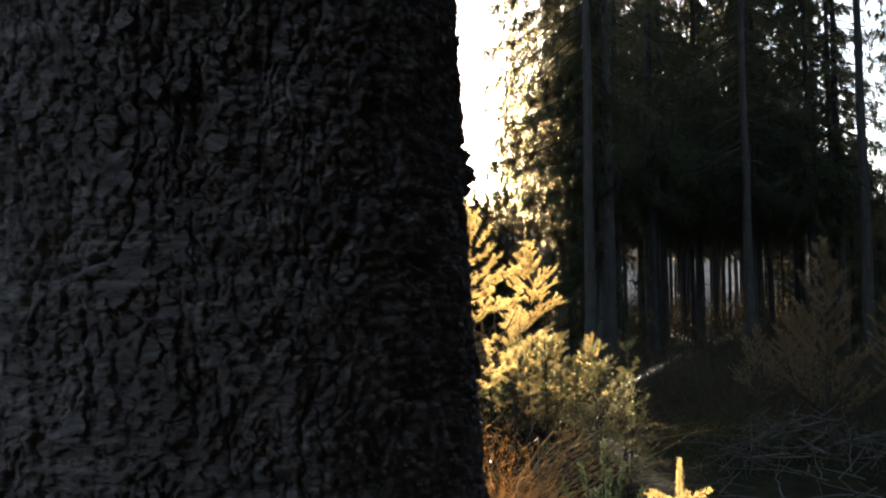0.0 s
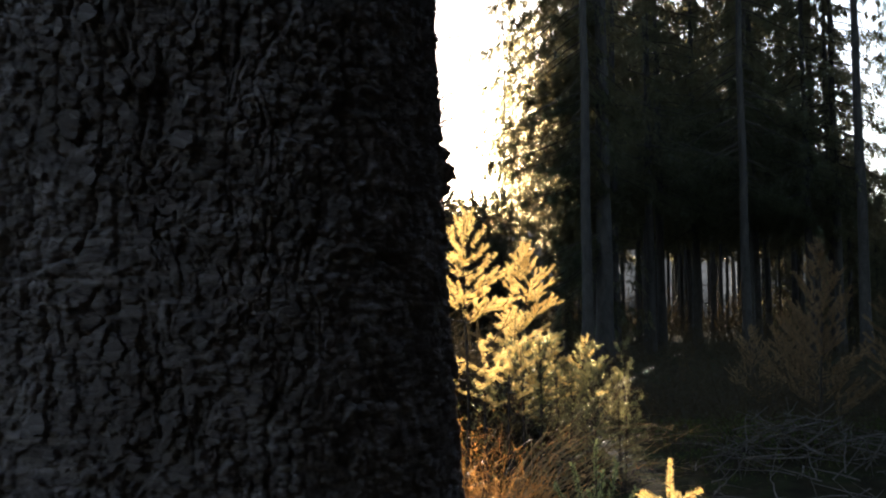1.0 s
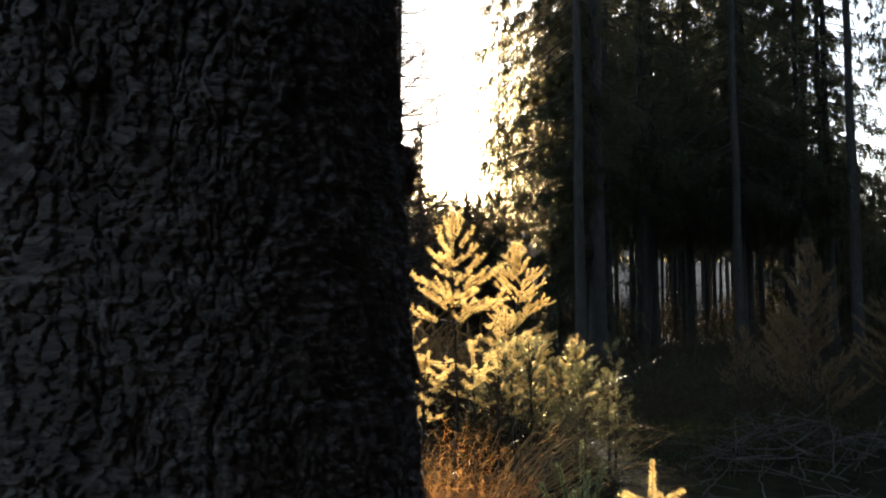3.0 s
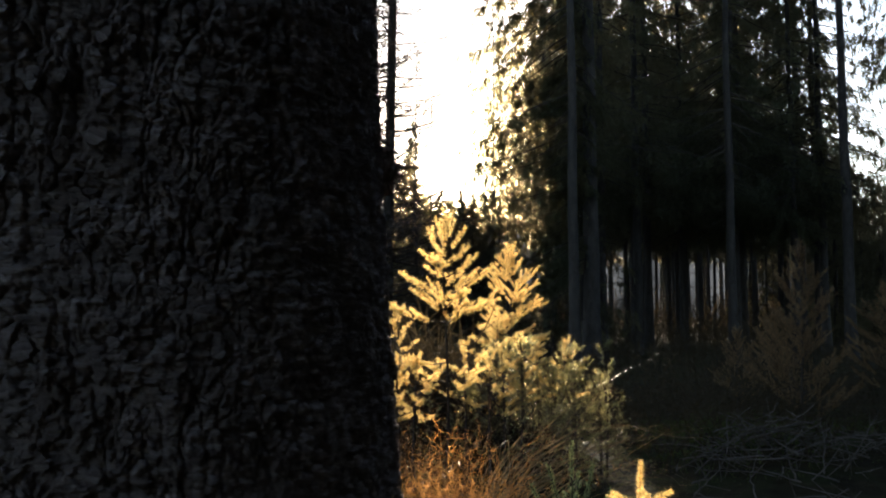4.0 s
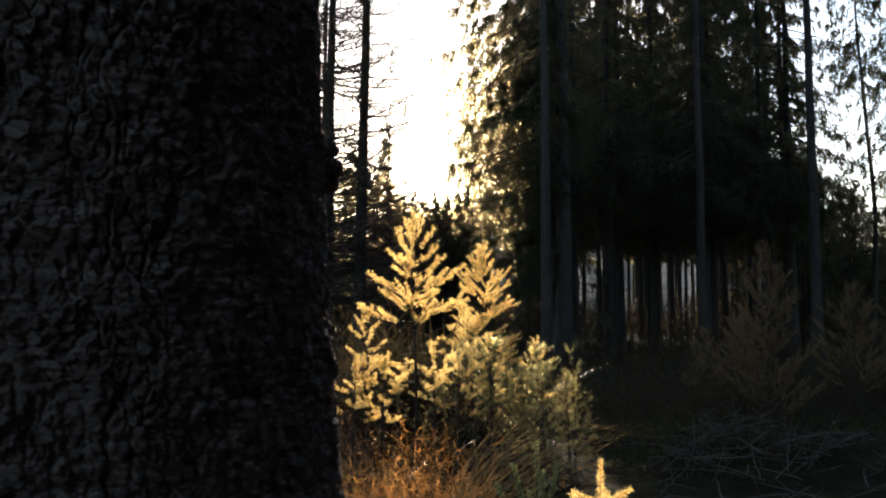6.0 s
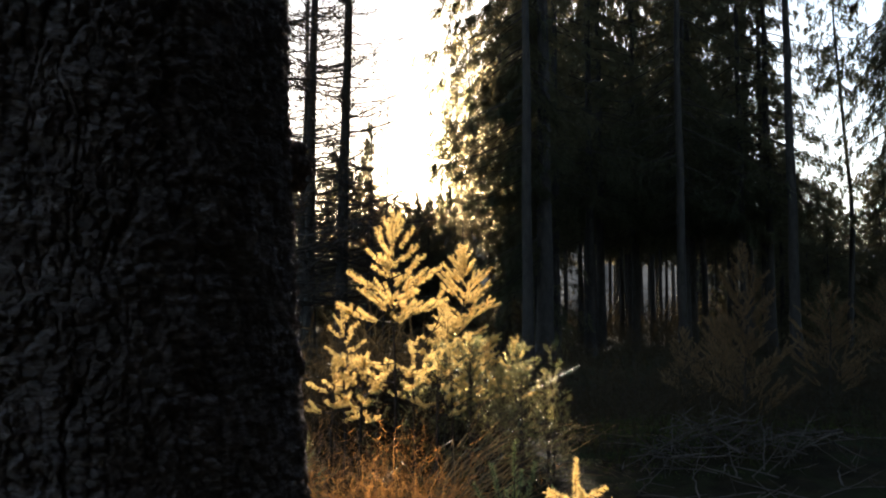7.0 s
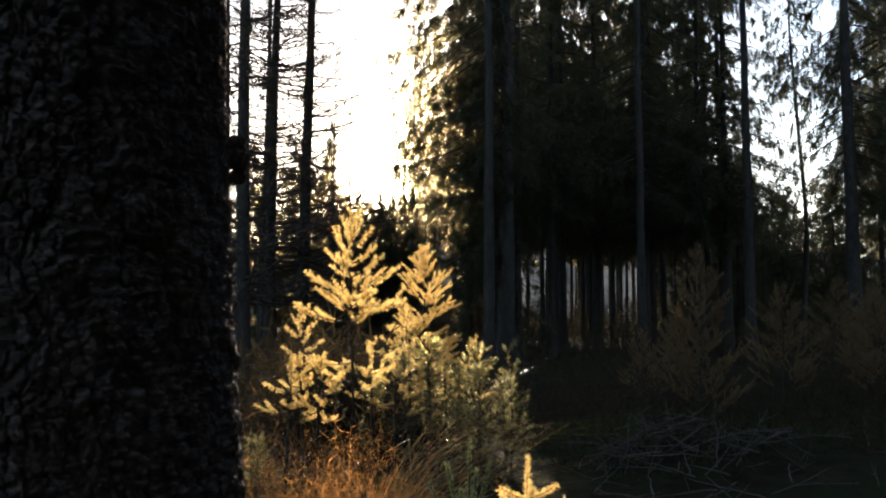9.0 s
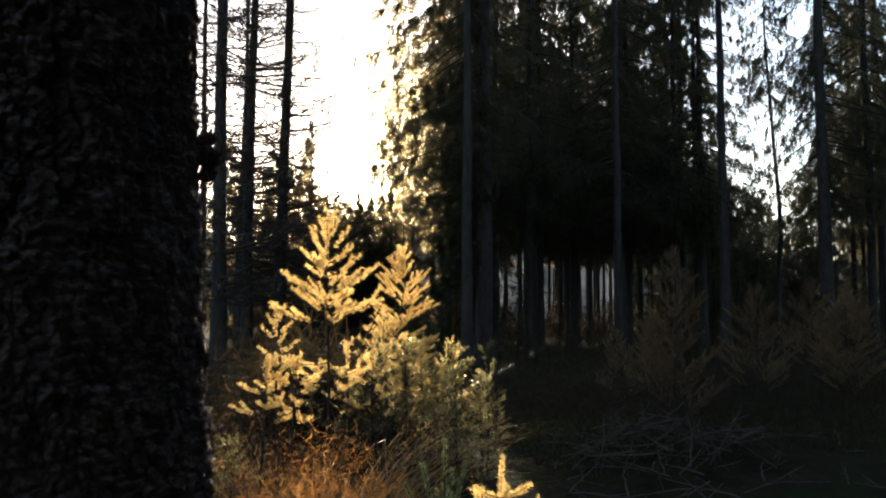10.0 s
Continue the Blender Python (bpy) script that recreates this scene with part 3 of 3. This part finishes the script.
# ---- larch saplings ----
def larch_parts(height, spread, seed, needle_mat, branches=30, low=0.25, fat=0.021, step=0.008, needle_width=0.0022, upsweep=1.0, stem=0.009, gap=None, top=0.07, shoots=1.0, swell=0.55, lift=6):
    """A young larch: straight stem, rising branches with side shoots lying fanwise, each shoot a sleeve of needle tufts."""
    rng = np.random.default_rng(seed)
    hz = np.linspace(-0.05, 1, 14) * height
    sway = 0.012 * np.sin(hz * 4 + seed)
    spine = np.stack([sway, 0.6 * sway[::-1], hz], -1)[None]
    stem_v = tubes(spine, (stem * (1.05 - np.clip(hz / height, 0, 1)) + 0.0018)[None], 7)
    rel = np.linspace(0, 1, branches) ** 0.9
    if gap:
        rel = np.where((rel > gap[0]) & (rel < gap[1]), rel + (gap[1] - gap[0]) * 1.1, rel)
    rel = np.clip(rel + 0.012 * rng.normal(size=branches), 0, 0.985)
    z = height * (low + (0.975 - low) * rel)
    ln = spread * np.clip((1.0 - rel) / (1 - swell), 0, 1) ** 0.9 * (0.62 + 0.5 * rng.random(branches)) * np.where(rel < 0.4, 0.8 + 0.5 * rel, 1.0) + top
    az = np.arange(branches) * 2.4 + rng.normal(size=branches) * 0.5
    up = radians(lift) + upsweep * radians(60) * rel ** 2.4 + rng.normal(size=branches) * 0.1
    s = np.linspace(0, 1, 7)
    flat = np.stack([np.cos(az), np.sin(az)], -1)
    path = np.zeros((branches, 7, 3))
    path[..., :2] = flat[:, None] * (ln * np.cos(up))[:, None, None] * s[None, :, None]
    path[..., 2] = z[:, None] + (ln * np.sin(up))[:, None] * s + 0.26 * ln[:, None] * (s ** 2 - 0.55 * s)
    path += rng.normal(size=path.shape) * 0.004 * s[None, :, None]

    def sleeve(paths, start, lengths):
        out = []
        for pth, st, length in zip(paths, start, lengths):
            n = max(4, int(length * (1 - st) / step))
            c, t = along(pth[None], (st + (1 - st) * rng.random(14 * n))[None])
            c, t = c[0], t[0]
            q = rng.normal(size=c.shape)
            q -= (q * t).sum(-1, keepdims=True) * t
            q = unit(unit(q) + (0.25 + 0.4 * rng.random((len(c), 1))) * t)
            out.append(needles(c, q, fat * (0.65 + 0.45 * rng.random(len(c))), needle_width * (0.8 + 0.5 * rng.random(len(c))), rng))
        return join(*out)

    made = []
    for i in range(branches):
        k = max(0, int(shoots * (ln[i] - 0.07) / 0.05))
        wood = tubes(path[i:i + 1], 0.0036 * (1.15 - s)[None] * (ln[i] / spread) ** 0.5, 5)
        bare = 0.12 if ln[i] < 0.14 else 0.3
        green = [sleeve(path[i:i + 1], [bare], [ln[i]])]
        if k:
            t0 = 0.22 + 0.62 * (np.arange(k) + 0.6 * rng.random(k)) / k
            p, d = along(path[i:i + 1], t0[None])
            sg = np.where(np.arange(k) % 2 == 0, 1.0, -1.0)[:, None]
            w = unit(d[0] * 0.9 + sg * 0.62 * unit(np.cross(d[0], [0, 0, 1.0])) + np.array([0, 0, 0.2]) + 0.14 * rng.normal(size=(k, 3)))
            sl = np.clip((0.3 + 0.28 * rng.random(k)) * ln[i] * (1.15 - 0.5 * t0), 0.045, 0.2)
            shoot = p[0][:, None] + w[:, None] * sl[:, None, None] * s[None, :, None] + np.array([0, 0, 0.12]) * sl[:, None, None] * (s ** 2)[None, :, None]
            first = len(wood[0])
            wood = join(wood, tubes(shoot, np.full((k, 1), 0.002) * (1.2 - s)[None], 4))
            ring, base = 5 * (t0 * 6).astype(int), first + 28 * np.arange(k)
            wood = wood[0], np.concatenate([wood[1], np.stack([ring, ring + 1, base + 1, base], -1)])
            green.append(sleeve(shoot, [0.12] * k, sl))
        made.append((mesh_of("branch", *wood, TWIG), mesh_of("needles", *join(*green), needle_mat, False)))
    return mesh_of("stem", *stem_v, TWIG), mesh_of("needles", *sleeve(spine[:, -3:], [0.1], [height * 0.15]), needle_mat, False), made


def larch(parts, x, y, label, group, z=None):
    t = thing("larch_sapling", x, y, float(ground_z(x, y)) if z is None else z, label, "larch sapling", group)
    stem, tip, made = parts
    part("needles", tip, part("stem", stem, t))
    for wood, green in made:
        part("needles", green, part("branch", wood, t))
    return t


GOLD, RUST = "golden autumn larches", "rusty autumn larches"
larch(larch_parts(1.495, 0.195, 31, LARCH_GOLD, 34, 0.42, 0.019, gap=(0.18, 0.36), stem=0.008), 0.176, 3.9, "golden-needled larch sapling glowing against the sun", GOLD, 0.0)
larch(larch_parts(1.03, 0.1, 32, LARCH_GOLD, 18, 0.5, 0.019, top=0.05), -0.065, 3.9, "small golden larch sapling with few fat shoots", GOLD, 0.0)
larch(larch_parts(1.72, 0.33, 33, LARCH_GOLD, 54, 0.2, 0.024, 0.011, 0.0034, 0.85, stem=0.012, top=0.08), 0.97, 8.2, "bushy golden larch sapling in full sun", GOLD, 0.0)
larch(larch_parts(1.0, 0.2, 34, LARCH_GOLD, 20, 0.3, 0.022), 0.55, 5.2, "low golden larch among green saplings", GOLD, 0.0)
for i, (x, y, hgt, wide) in enumerate([(0.75, 4.75, 0.84, 0.12), (0.3, 4.3, 0.86, 0.13), (0.42, 4.15, 0.78, 0.12), (0.03, 3.8, 0.72, 0.15), (-0.12, 3.85, 0.72, 0.13), (0.62, 4.55, 0.88, 0.12), (0.5, 4.35, 0.84, 0.11), (0.92, 4.75, 0.85, 0.1)]):
    larch(larch_parts(hgt, wide, 70 + i, LARCH_GOLD, 9, 0.6, 0.019, top=0.05), x, y, "small golden larch among green spruce saplings", GOLD)
larch(larch_parts(1.5, 0.38, 35, LARCH_RUST, 60, 0.12, 0.02, 0.011, 0.0024, 0.65, top=0.1, swell=0.2, lift=30), 2.86, 5.8, "rust-brown larch sapling standing in shade", RUST, 0.0)
rust_b = larch(larch_parts(1.3, 0.5, 36, LARCH_RUST, 40, 0.12, 0.024, 0.013, 0.003, 0.7, top=0.1, swell=0.2, lift=26), 4.87, 8.09, "broad rust-brown larch sapling in deep shade", RUST, 0.0)
for x, y, size, turn in [(5.6, 7.6, 0.95, 40), (6.9, 9.4, 1.1, 130), (4.1, 9.2, 0.8, 200), (3.4, 8.4, 0.7, 290), (7.8, 11.5, 1.2, 10)]:
    copy_thing(rust_b, placed(x, y, turn, size))


# ---- green spruce saplings ----
def sapling_parts(height, spread, seed, branches=18, per=48, upsweep=1.0):
    rng = np.random.default_rng(seed)
    hz = np.linspace(-0.05, 1, 8) * height
    spine = np.stack([0.01 * np.sin(hz * 5), 0.01 * np.cos(hz * 6), hz], -1)[None]
    stem = tubes(spine, (0.008 * (1.1 - np.clip(hz / height, 0, 1)))[None], 6)
    z = height * (0.1 + 0.85 * np.linspace(0, 1, branches))
    rel = z / height
    ln = spread * (1.05 - rel) ** 0.7 * (0.6 + 0.6 * rng.random(branches)) + 0.05
    az = np.arange(branches) * 2.4 + rng.normal(size=branches) * 0.5
    up = radians(15) + upsweep * radians(60) * rel + rng.normal(size=branches) * 0.15
    s = np.linspace(0, 1, 6)
    path = np.zeros((branches, 6, 3))
    path[..., 0] = np.cos(az)[:, None] * (ln * np.cos(up))[:, None] * s
    path[..., 1] = np.sin(az)[:, None] * (ln * np.cos(up))[:, None] * s
    path[..., 2] = z[:, None] + (ln * np.sin(up))[:, None] * s
    p, d = along(path, 0.25 + 0.6 * rng.random((branches, 4)))
    w = unit(d + 0.8 * unit(np.cross(d, [0, 0, 1.0])) * np.array([1, -1, 1, -1])[None, :, None] + 0.2 * rng.normal(size=d.shape))
    shoot = (p[:, :, None] + w[:, :, None] * (0.4 * ln)[:, None, None, None] * s[None, None, :, None]).reshape(-1, 6, 3)
    shoot = shoot.reshape(branches, 4, 6, 3)
    made = []
    for i in range(branches):
        wood = join(tubes(path[i:i + 1], 0.0035 * (1.1 - s)[None], 4), tubes(shoot[i], 0.002 * (1.1 - s)[None] * np.ones((4, 1)), 4))
        green = join(clothe(path[i:i + 1], per, 0.025, 0.0028, 0.7, rng), clothe(shoot[i], per // 2, 0.024, 0.0028, 0.7, rng))
        made.append((mesh_of("branch", *wood, TWIG), mesh_of("needles", *green, SAPLING_NEEDLE, False)))
    return mesh_of("stem", *stem, TWIG), mesh_of("needles", *clothe(spine[:, 3:], per * 2, 0.02, 0.0026, 0.9, rng), SAPLING_NEEDLE, False), made


def sapling(parts, x, y, label="green spruce sapling with upright bristly shoots", group="green spruce saplings"):
    t = thing("spruce_sapling", x, y, float(ground_z(x, y)), label, "spruce sapling", group)
    stem, tip, made = parts
    part("needles", tip, part("stem", stem, t))
    for wood, green in made:
        part("needles", green, part("branch", wood, t))
    return t


sap_a = sapling(sapling_parts(0.84, 0.2, 41, 11, 50, 1.0), 1.1, 4.52)
sap_b = sapling(sapling_parts(0.84, 0.34, 42, 28), 0.62, 4.5)
sap_c = sapling(sapling_parts(0.7, 0.34, 43, 26), 0.85, 4.15)
for i, (x, y, size, turn) in enumerate([(0.92, 4.6, 0.95, 60), (0.5, 4.75, 0.98, 120), (0.7, 5.1, 1.05, 20), (1.02, 4.3, 0.8, 300), (0.95, 4.9, 0.95, 80), (0.3, 4.4, 0.85, 150),
                                       (-0.35, 3.6, 0.6, 44), (-0.2, 3.3, 0.5, 260), (1.2, 5.1, 0.85, 33), (0.1, 4.5, 0.75, 99), (-0.5, 4.3, 0.6, 10), (0.8, 4.5, 0.95, 210), (0.25, 5.2, 0.85, 5), (0.5, 5.6, 0.9, 115), (0.85, 5.4, 0.9, 225), (1.12, 4.75, 0.75, 335), (0.0, 5.0, 0.7, 165)]):
    copy_thing((sap_a, sap_b, sap_c)[i % 3], placed(x, y, turn, size))


# upright sprout in front of the saplings
sprout_size = 1.32
sprout = thing("pine_sprout", 0.585, 2.78, 0.0, "upright green pine sprout with bristly shoots", "conifer sprout")
rng = np.random.default_rng(51)
s6 = np.linspace(0, 1, 6)
for tx, ty, tz in ((0.0, 0, 0.42), (0.055, 0.0, 0.36), (-0.06, 0.02, 0.36), (0.1, -0.02, 0.3), (-0.11, -0.01, 0.31), (0.03, 0.06, 0.33), (-0.03, -0.05, 0.3)):
    way = sprout_size * np.stack([tx * s6 ** 1.6, ty * s6, tz * s6], -1)[None]
    shoot = part("shoot", mesh_of("shoot", *tubes(way, 0.0045 * (1.1 - 0.6 * s6)[None], 5), TWIG), sprout)
    part("needles", mesh_of("needles", *clothe(way, 420, 0.026, 0.0026, 1.0, rng, 0.2), LIT_PINE_NEEDLE, False), shoot)

# the golden larch tip close to the camera
def near_tip_parts():
    rng = np.random.default_rng(52)
    hz = np.linspace(0, 0.645, 10)
    spine = np.stack([0.006 * np.sin(hz * 9), 0 * hz, hz], -1)[None]
    s = np.linspace(0, 1, 7)
    az = np.array([0.1, 3.0, 1.3, 4.6, 2.1, 5.5, 0.7, 3.7])
    zz = np.array([0.54, 0.535, 0.525, 0.545, 0.49, 0.48, 0.45, 0.44])
    ln = np.array([0.075, 0.075, 0.085, 0.09, 0.12, 0.12, 0.16, 0.16])
    path = np.stack([np.cos(az)[:, None] * ln[:, None] * s, np.sin(az)[:, None] * ln[:, None] * s, zz[:, None] + ln[:, None] * (0.15 * s + 0.25 * s ** 2)], -1)
    stem = tubes(spine, (0.005 * (1.15 - hz / 0.645))[None], 7)
    made = []
    for i in range(8):
        made.append((mesh_of("branch", *tubes(path[i:i + 1], 0.0028 * (1.2 - s)[None], 5), TWIG), mesh_of("needles", *clothe(path[i:i + 1], 300, 0.015, 0.0014, 0.5, rng), LARCH_GOLD, False)))
    return mesh_of("stem", *stem, TWIG), mesh_of("needles", *clothe(spine[:, 7:], 520, 0.014, 0.0014, 0.55, rng, 0.0), LARCH_GOLD, False), made


larch(near_tip_parts(), 0.605, 1.953, "little golden larch with a fuzzy upright tip", GOLD, 0.0)


# ---- grasses ----
def grass_tuft(name, x, y, count, spread, length, droop, width, mat, seed, label, splay=0.5, lean=(0, 0), curl=0.06, least=0.0):
    rng = np.random.default_rng(seed)
    a, r = rng.random(count) * 2 * np.pi, spread * np.sqrt(rng.random(count))
    root = np.stack([r * np.cos(a), r * np.sin(a), 0 * a - 0.02], -1)
    way = unit(np.stack([splay * rng.normal(size=count) + 1.2 * root[:, 0] / max(spread, 0.01) * splay + lean[0], splay * rng.normal(size=count) + 1.2 * root[:, 1] / max(spread, 0.01) * splay + lean[1], np.ones(count)], -1))
    v, f = ribbons(root, way, length * (0.5 + 0.6 * rng.random(count)), droop * (least + (1 - least) * rng.random(count)), width * (0.6 + 0.8 * rng.random(count)), rng, 7, curl)
    return tagged(new(name, mesh_of(name, v, f, mat)), label, "grass", "grass tufts"), (x, y)


def tangle(ob, count, length, width, seed, curl=0.3):
    """Curly side wisps on the outer half of a tuft's blades."""
    rng = np.random.default_rng(seed)
    me = ob.data
    co = np.empty(len(me.vertices) * 3, dtype=np.float32)
    me.vertices.foreach_get("co", co)
    co = co.reshape(-1, 7, 2, 3)
    root = co[rng.integers(0, len(co), count), rng.integers(3, 7, count), 0]
    way = unit(rng.normal(size=(count, 3)) + np.array([0, 0, 0.35]))
    v, f = ribbons(root, way, length * (0.4 + 0.9 * rng.random(count)), 0.3 * rng.random(count), width * np.ones(count), rng, 5, curl)
    old = np.empty(len(me.polygons) * 4, dtype=np.int32)
    me.loops.foreach_get("vertex_index", old)
    v, f = join((co.reshape(-1, 3), old.reshape(-1, 4)), (v, f))
    ob.data = mesh_of(me.name, v, f, me.materials[0])
    return ob


def set_down(made):
    ob, (x, y) = made
    ob.location = (x, y, float(ground_z(x, y)))
    return ob


for i, (x, y, n, sp, ln) in enumerate([(0.2, 3.02, 300, 0.13, 0.5), (0.12, 3.12, 220, 0.12, 0.46), (0.27, 3.08, 160, 0.08, 0.42), (0.06, 2.98, 140, 0.09, 0.34)]):
    tuft = set_down(grass_tuft("red_grass_tuft", x, y, n, sp, ln, 0.7, 0.0018, RED_GRASS, 60 + i, "rust-red curly dry grass tuft lit from behind", 0.35, curl=0.08))
    tangle(tuft, n * 5, 0.07, 0.0018, 65 + i, 0.2)
for i, (x, y, n, sp, ln) in enumerate([(-0.1, 3.6, 130, 0.22, 0.62), (-0.3, 3.9, 120, 0.25, 0.68), (-0.45, 4.6, 120, 0.3, 0.75), (0.02, 3.45, 80, 0.14, 0.46), (-0.1, 3.85, 90, 0.18, 0.56)]):
    tuft = set_down(grass_tuft("brown_grass_tuft", x, y, n, sp, ln, 0.8, 0.0019, BROWN_GRASS, 160 + i, "fine brown dry grass tuft, tangled and thin", 0.35, curl=0.1))
    tangle(tuft, n * 4, 0.1, 0.0017, 166 + i, 0.22)
for i, (x, y, n, ln, lx) in enumerate([(0.28, 3.35, 44, 1.12, 0.52), (0.36, 3.45, 34, 1.1, 0.5), (0.22, 3.6, 12, 1.2, 0.4), (0.46, 3.5, 20, 0.9, 0.55), (-0.35, 3.7, 20, 0.8, -0.2)]):
    set_down(grass_tuft("arching_grass_tuft", x, y, n, 0.07, ln, 0.62, 0.005, STRAW, 80 + i, "straw-coloured arching grass with drooping blades", 0.13, (lx, -0.1), least=0.65))


# ---- brushwood pile ----
def stick_mesh(seed):
    rng = np.random.default_rng(seed)
    ln, s = 0.25 + 0.6 * rng.random(), np.linspace(-0.5, 0.5, 8)
    path = np.stack([ln * s, 0.02 * ln * np.sin(s * 4 + seed), 0.02 * ln * np.cos(s * 4 + 2 * seed)], -1) + rng.normal(size=(8, 3)) * 0.004
    rad = (0.004 + 0.006 * rng.random()) * (1.0 - 0.7 * (s + 0.5))
    pieces = [tubes(path[None], rad[None], 7)]
    for k in range(rng.integers(1, 4)):
        o = path[rng.integers(2, 7)]
        d = unit(np.array([0.7, rng.normal(), rng.normal() * 0.6]))
        sp = o + d[None] * np.linspace(0, 0.08 + 0.2 * rng.random(), 8)[:, None]
        pieces.append(tubes(sp[None], np.linspace(0.005, 0.002, 8)[None], 5))
    return mesh_of("stick", *join(*pieces), DRY_WOOD)


stick_meshes = [stick_mesh(100 + i) for i in range(12)]
rng = np.random.default_rng(14)
for i in range(34):
    x, y = 1.7 + 3.2 * rng.random(), 3.9 + 2.4 * rng.random()
    st = tagged(new("stick", stick_meshes[(5 * i) % 12]), "dead branch lying on the mossy ground", "branch", "fallen branches")
    st.matrix_world = pose(x, y, float(ground_z(x, y)) + 0.025, 360 * rng.random(), 5 * rng.normal(), 180 * rng.random()) @ Matrix.Scale(0.75, 4)
rng = np.random.default_rng(9)
for i in range(88):
    x, y = 2.42 + 0.3 * rng.normal(), 5.0 + 0.3 * rng.normal()
    heap = 0.3 * math.exp(-((x - 2.35) / 0.75) ** 2 - ((y - 5.0) / 0.6) ** 2)
    st = tagged(new("stick", stick_meshes[i % 12]), "grey weathered dead branch on the brushwood pile", "branch", "brushwood pile")
    st.matrix_world = pose(x, y, float(ground_z(x, y)) + 0.02 + heap * rng.random(), 360 * rng.random(), 22 * rng.normal(), 180 * rng.random()) @ Matrix.Scale(0.62, 4)


# ---- undergrowth ----
def undergrowth(count, box, tall, mat, seed, name, label, width=0.005, twigs=5):
    rng = np.random.default_rng(seed)
    x0, x1, y0, y1 = box
    x, y = x0 + (x1 - x0) * rng.random(count), y0 + (y1 - y0) * rng.random(count)
    clump = np.clip(1.6 * value_noise(x * 0.9 + 5, y * 0.9) + 0.75, 0.15, 1.3)
    root = np.stack([x, y, ground_z(x, y) - 0.02], -1)
    way = unit(np.stack([0.35 * rng.normal(size=count), 0.35 * rng.normal(size=count), np.ones(count)], -1))
    ln = tall * clump * (0.4 + 0.8 * rng.random(count))
    v, f = ribbons(root, way, ln, 0.4 * rng.random(count), width * np.ones(count), rng, 4)
    s = 0.3 + 0.65 * rng.random((count, twigs))
    p = root[:, None] + way[:, None] * (ln[:, None] * s)[..., None]
    w = unit(way[:, None] * 0.5 + rng.normal(size=p.shape) * 0.7)
    k = count * twigs
    v2, f2 = ribbons(p.reshape(-1, 3), w.reshape(-1, 3), np.repeat(ln, twigs) * (0.15 + 0.3 * rng.random(k)), 0.3 * rng.random(k), width * 0.8 * np.ones(k), rng, 3)
    v, f = join((v, f), (v2, f2))
    return tagged(new(name, mesh_of(name, v, f, mat)), label, "undergrowth", kind="stuff")


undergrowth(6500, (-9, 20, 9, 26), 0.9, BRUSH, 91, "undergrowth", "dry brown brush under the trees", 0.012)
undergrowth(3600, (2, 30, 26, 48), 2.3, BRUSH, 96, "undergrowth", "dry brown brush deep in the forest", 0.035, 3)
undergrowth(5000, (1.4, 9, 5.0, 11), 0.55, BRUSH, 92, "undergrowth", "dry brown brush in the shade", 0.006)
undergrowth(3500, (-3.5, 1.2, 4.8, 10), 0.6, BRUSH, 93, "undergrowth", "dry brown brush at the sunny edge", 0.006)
# extra brush, put in the sun's way to darken the saplings' lower half
undergrowth(5200, (-0.2, 1.15, 5.0, 6.8), 0.74, BRUSH, 95, "undergrowth", "dense brown brush added behind the saplings to shade them", 0.012, 4)
undergrowth(9000, (-1.5, 5.5, 2.6, 7.5), 0.16, MOSS, 94, "low_grass", "moss and low grass on the forest floor", 0.004, 3)


# ---- loose bark scales on the big trunk ----
scales = [scale_mesh(300 + i) for i in range(14)]
rng = np.random.default_rng(12)
for i in range(300):
    angle, z = radians(-25 + 130 * rng.random()), 0.83 + 0.46 * rng.random()
    size = 0.35 + 0.5 * rng.random()
    sc = part("bark_scale", scales[i % 14], big)
    sc.location = on_trunk(z, angle, float(bark_height(np.array(angle * TRUNK[2]), np.array(z))) + 0.0012)
    sc.rotation_euler, sc.scale = (radians(4 * rng.normal()), radians(20 * rng.normal()), angle + radians(180) + radians(10 * rng.normal())), (size, 1, size)
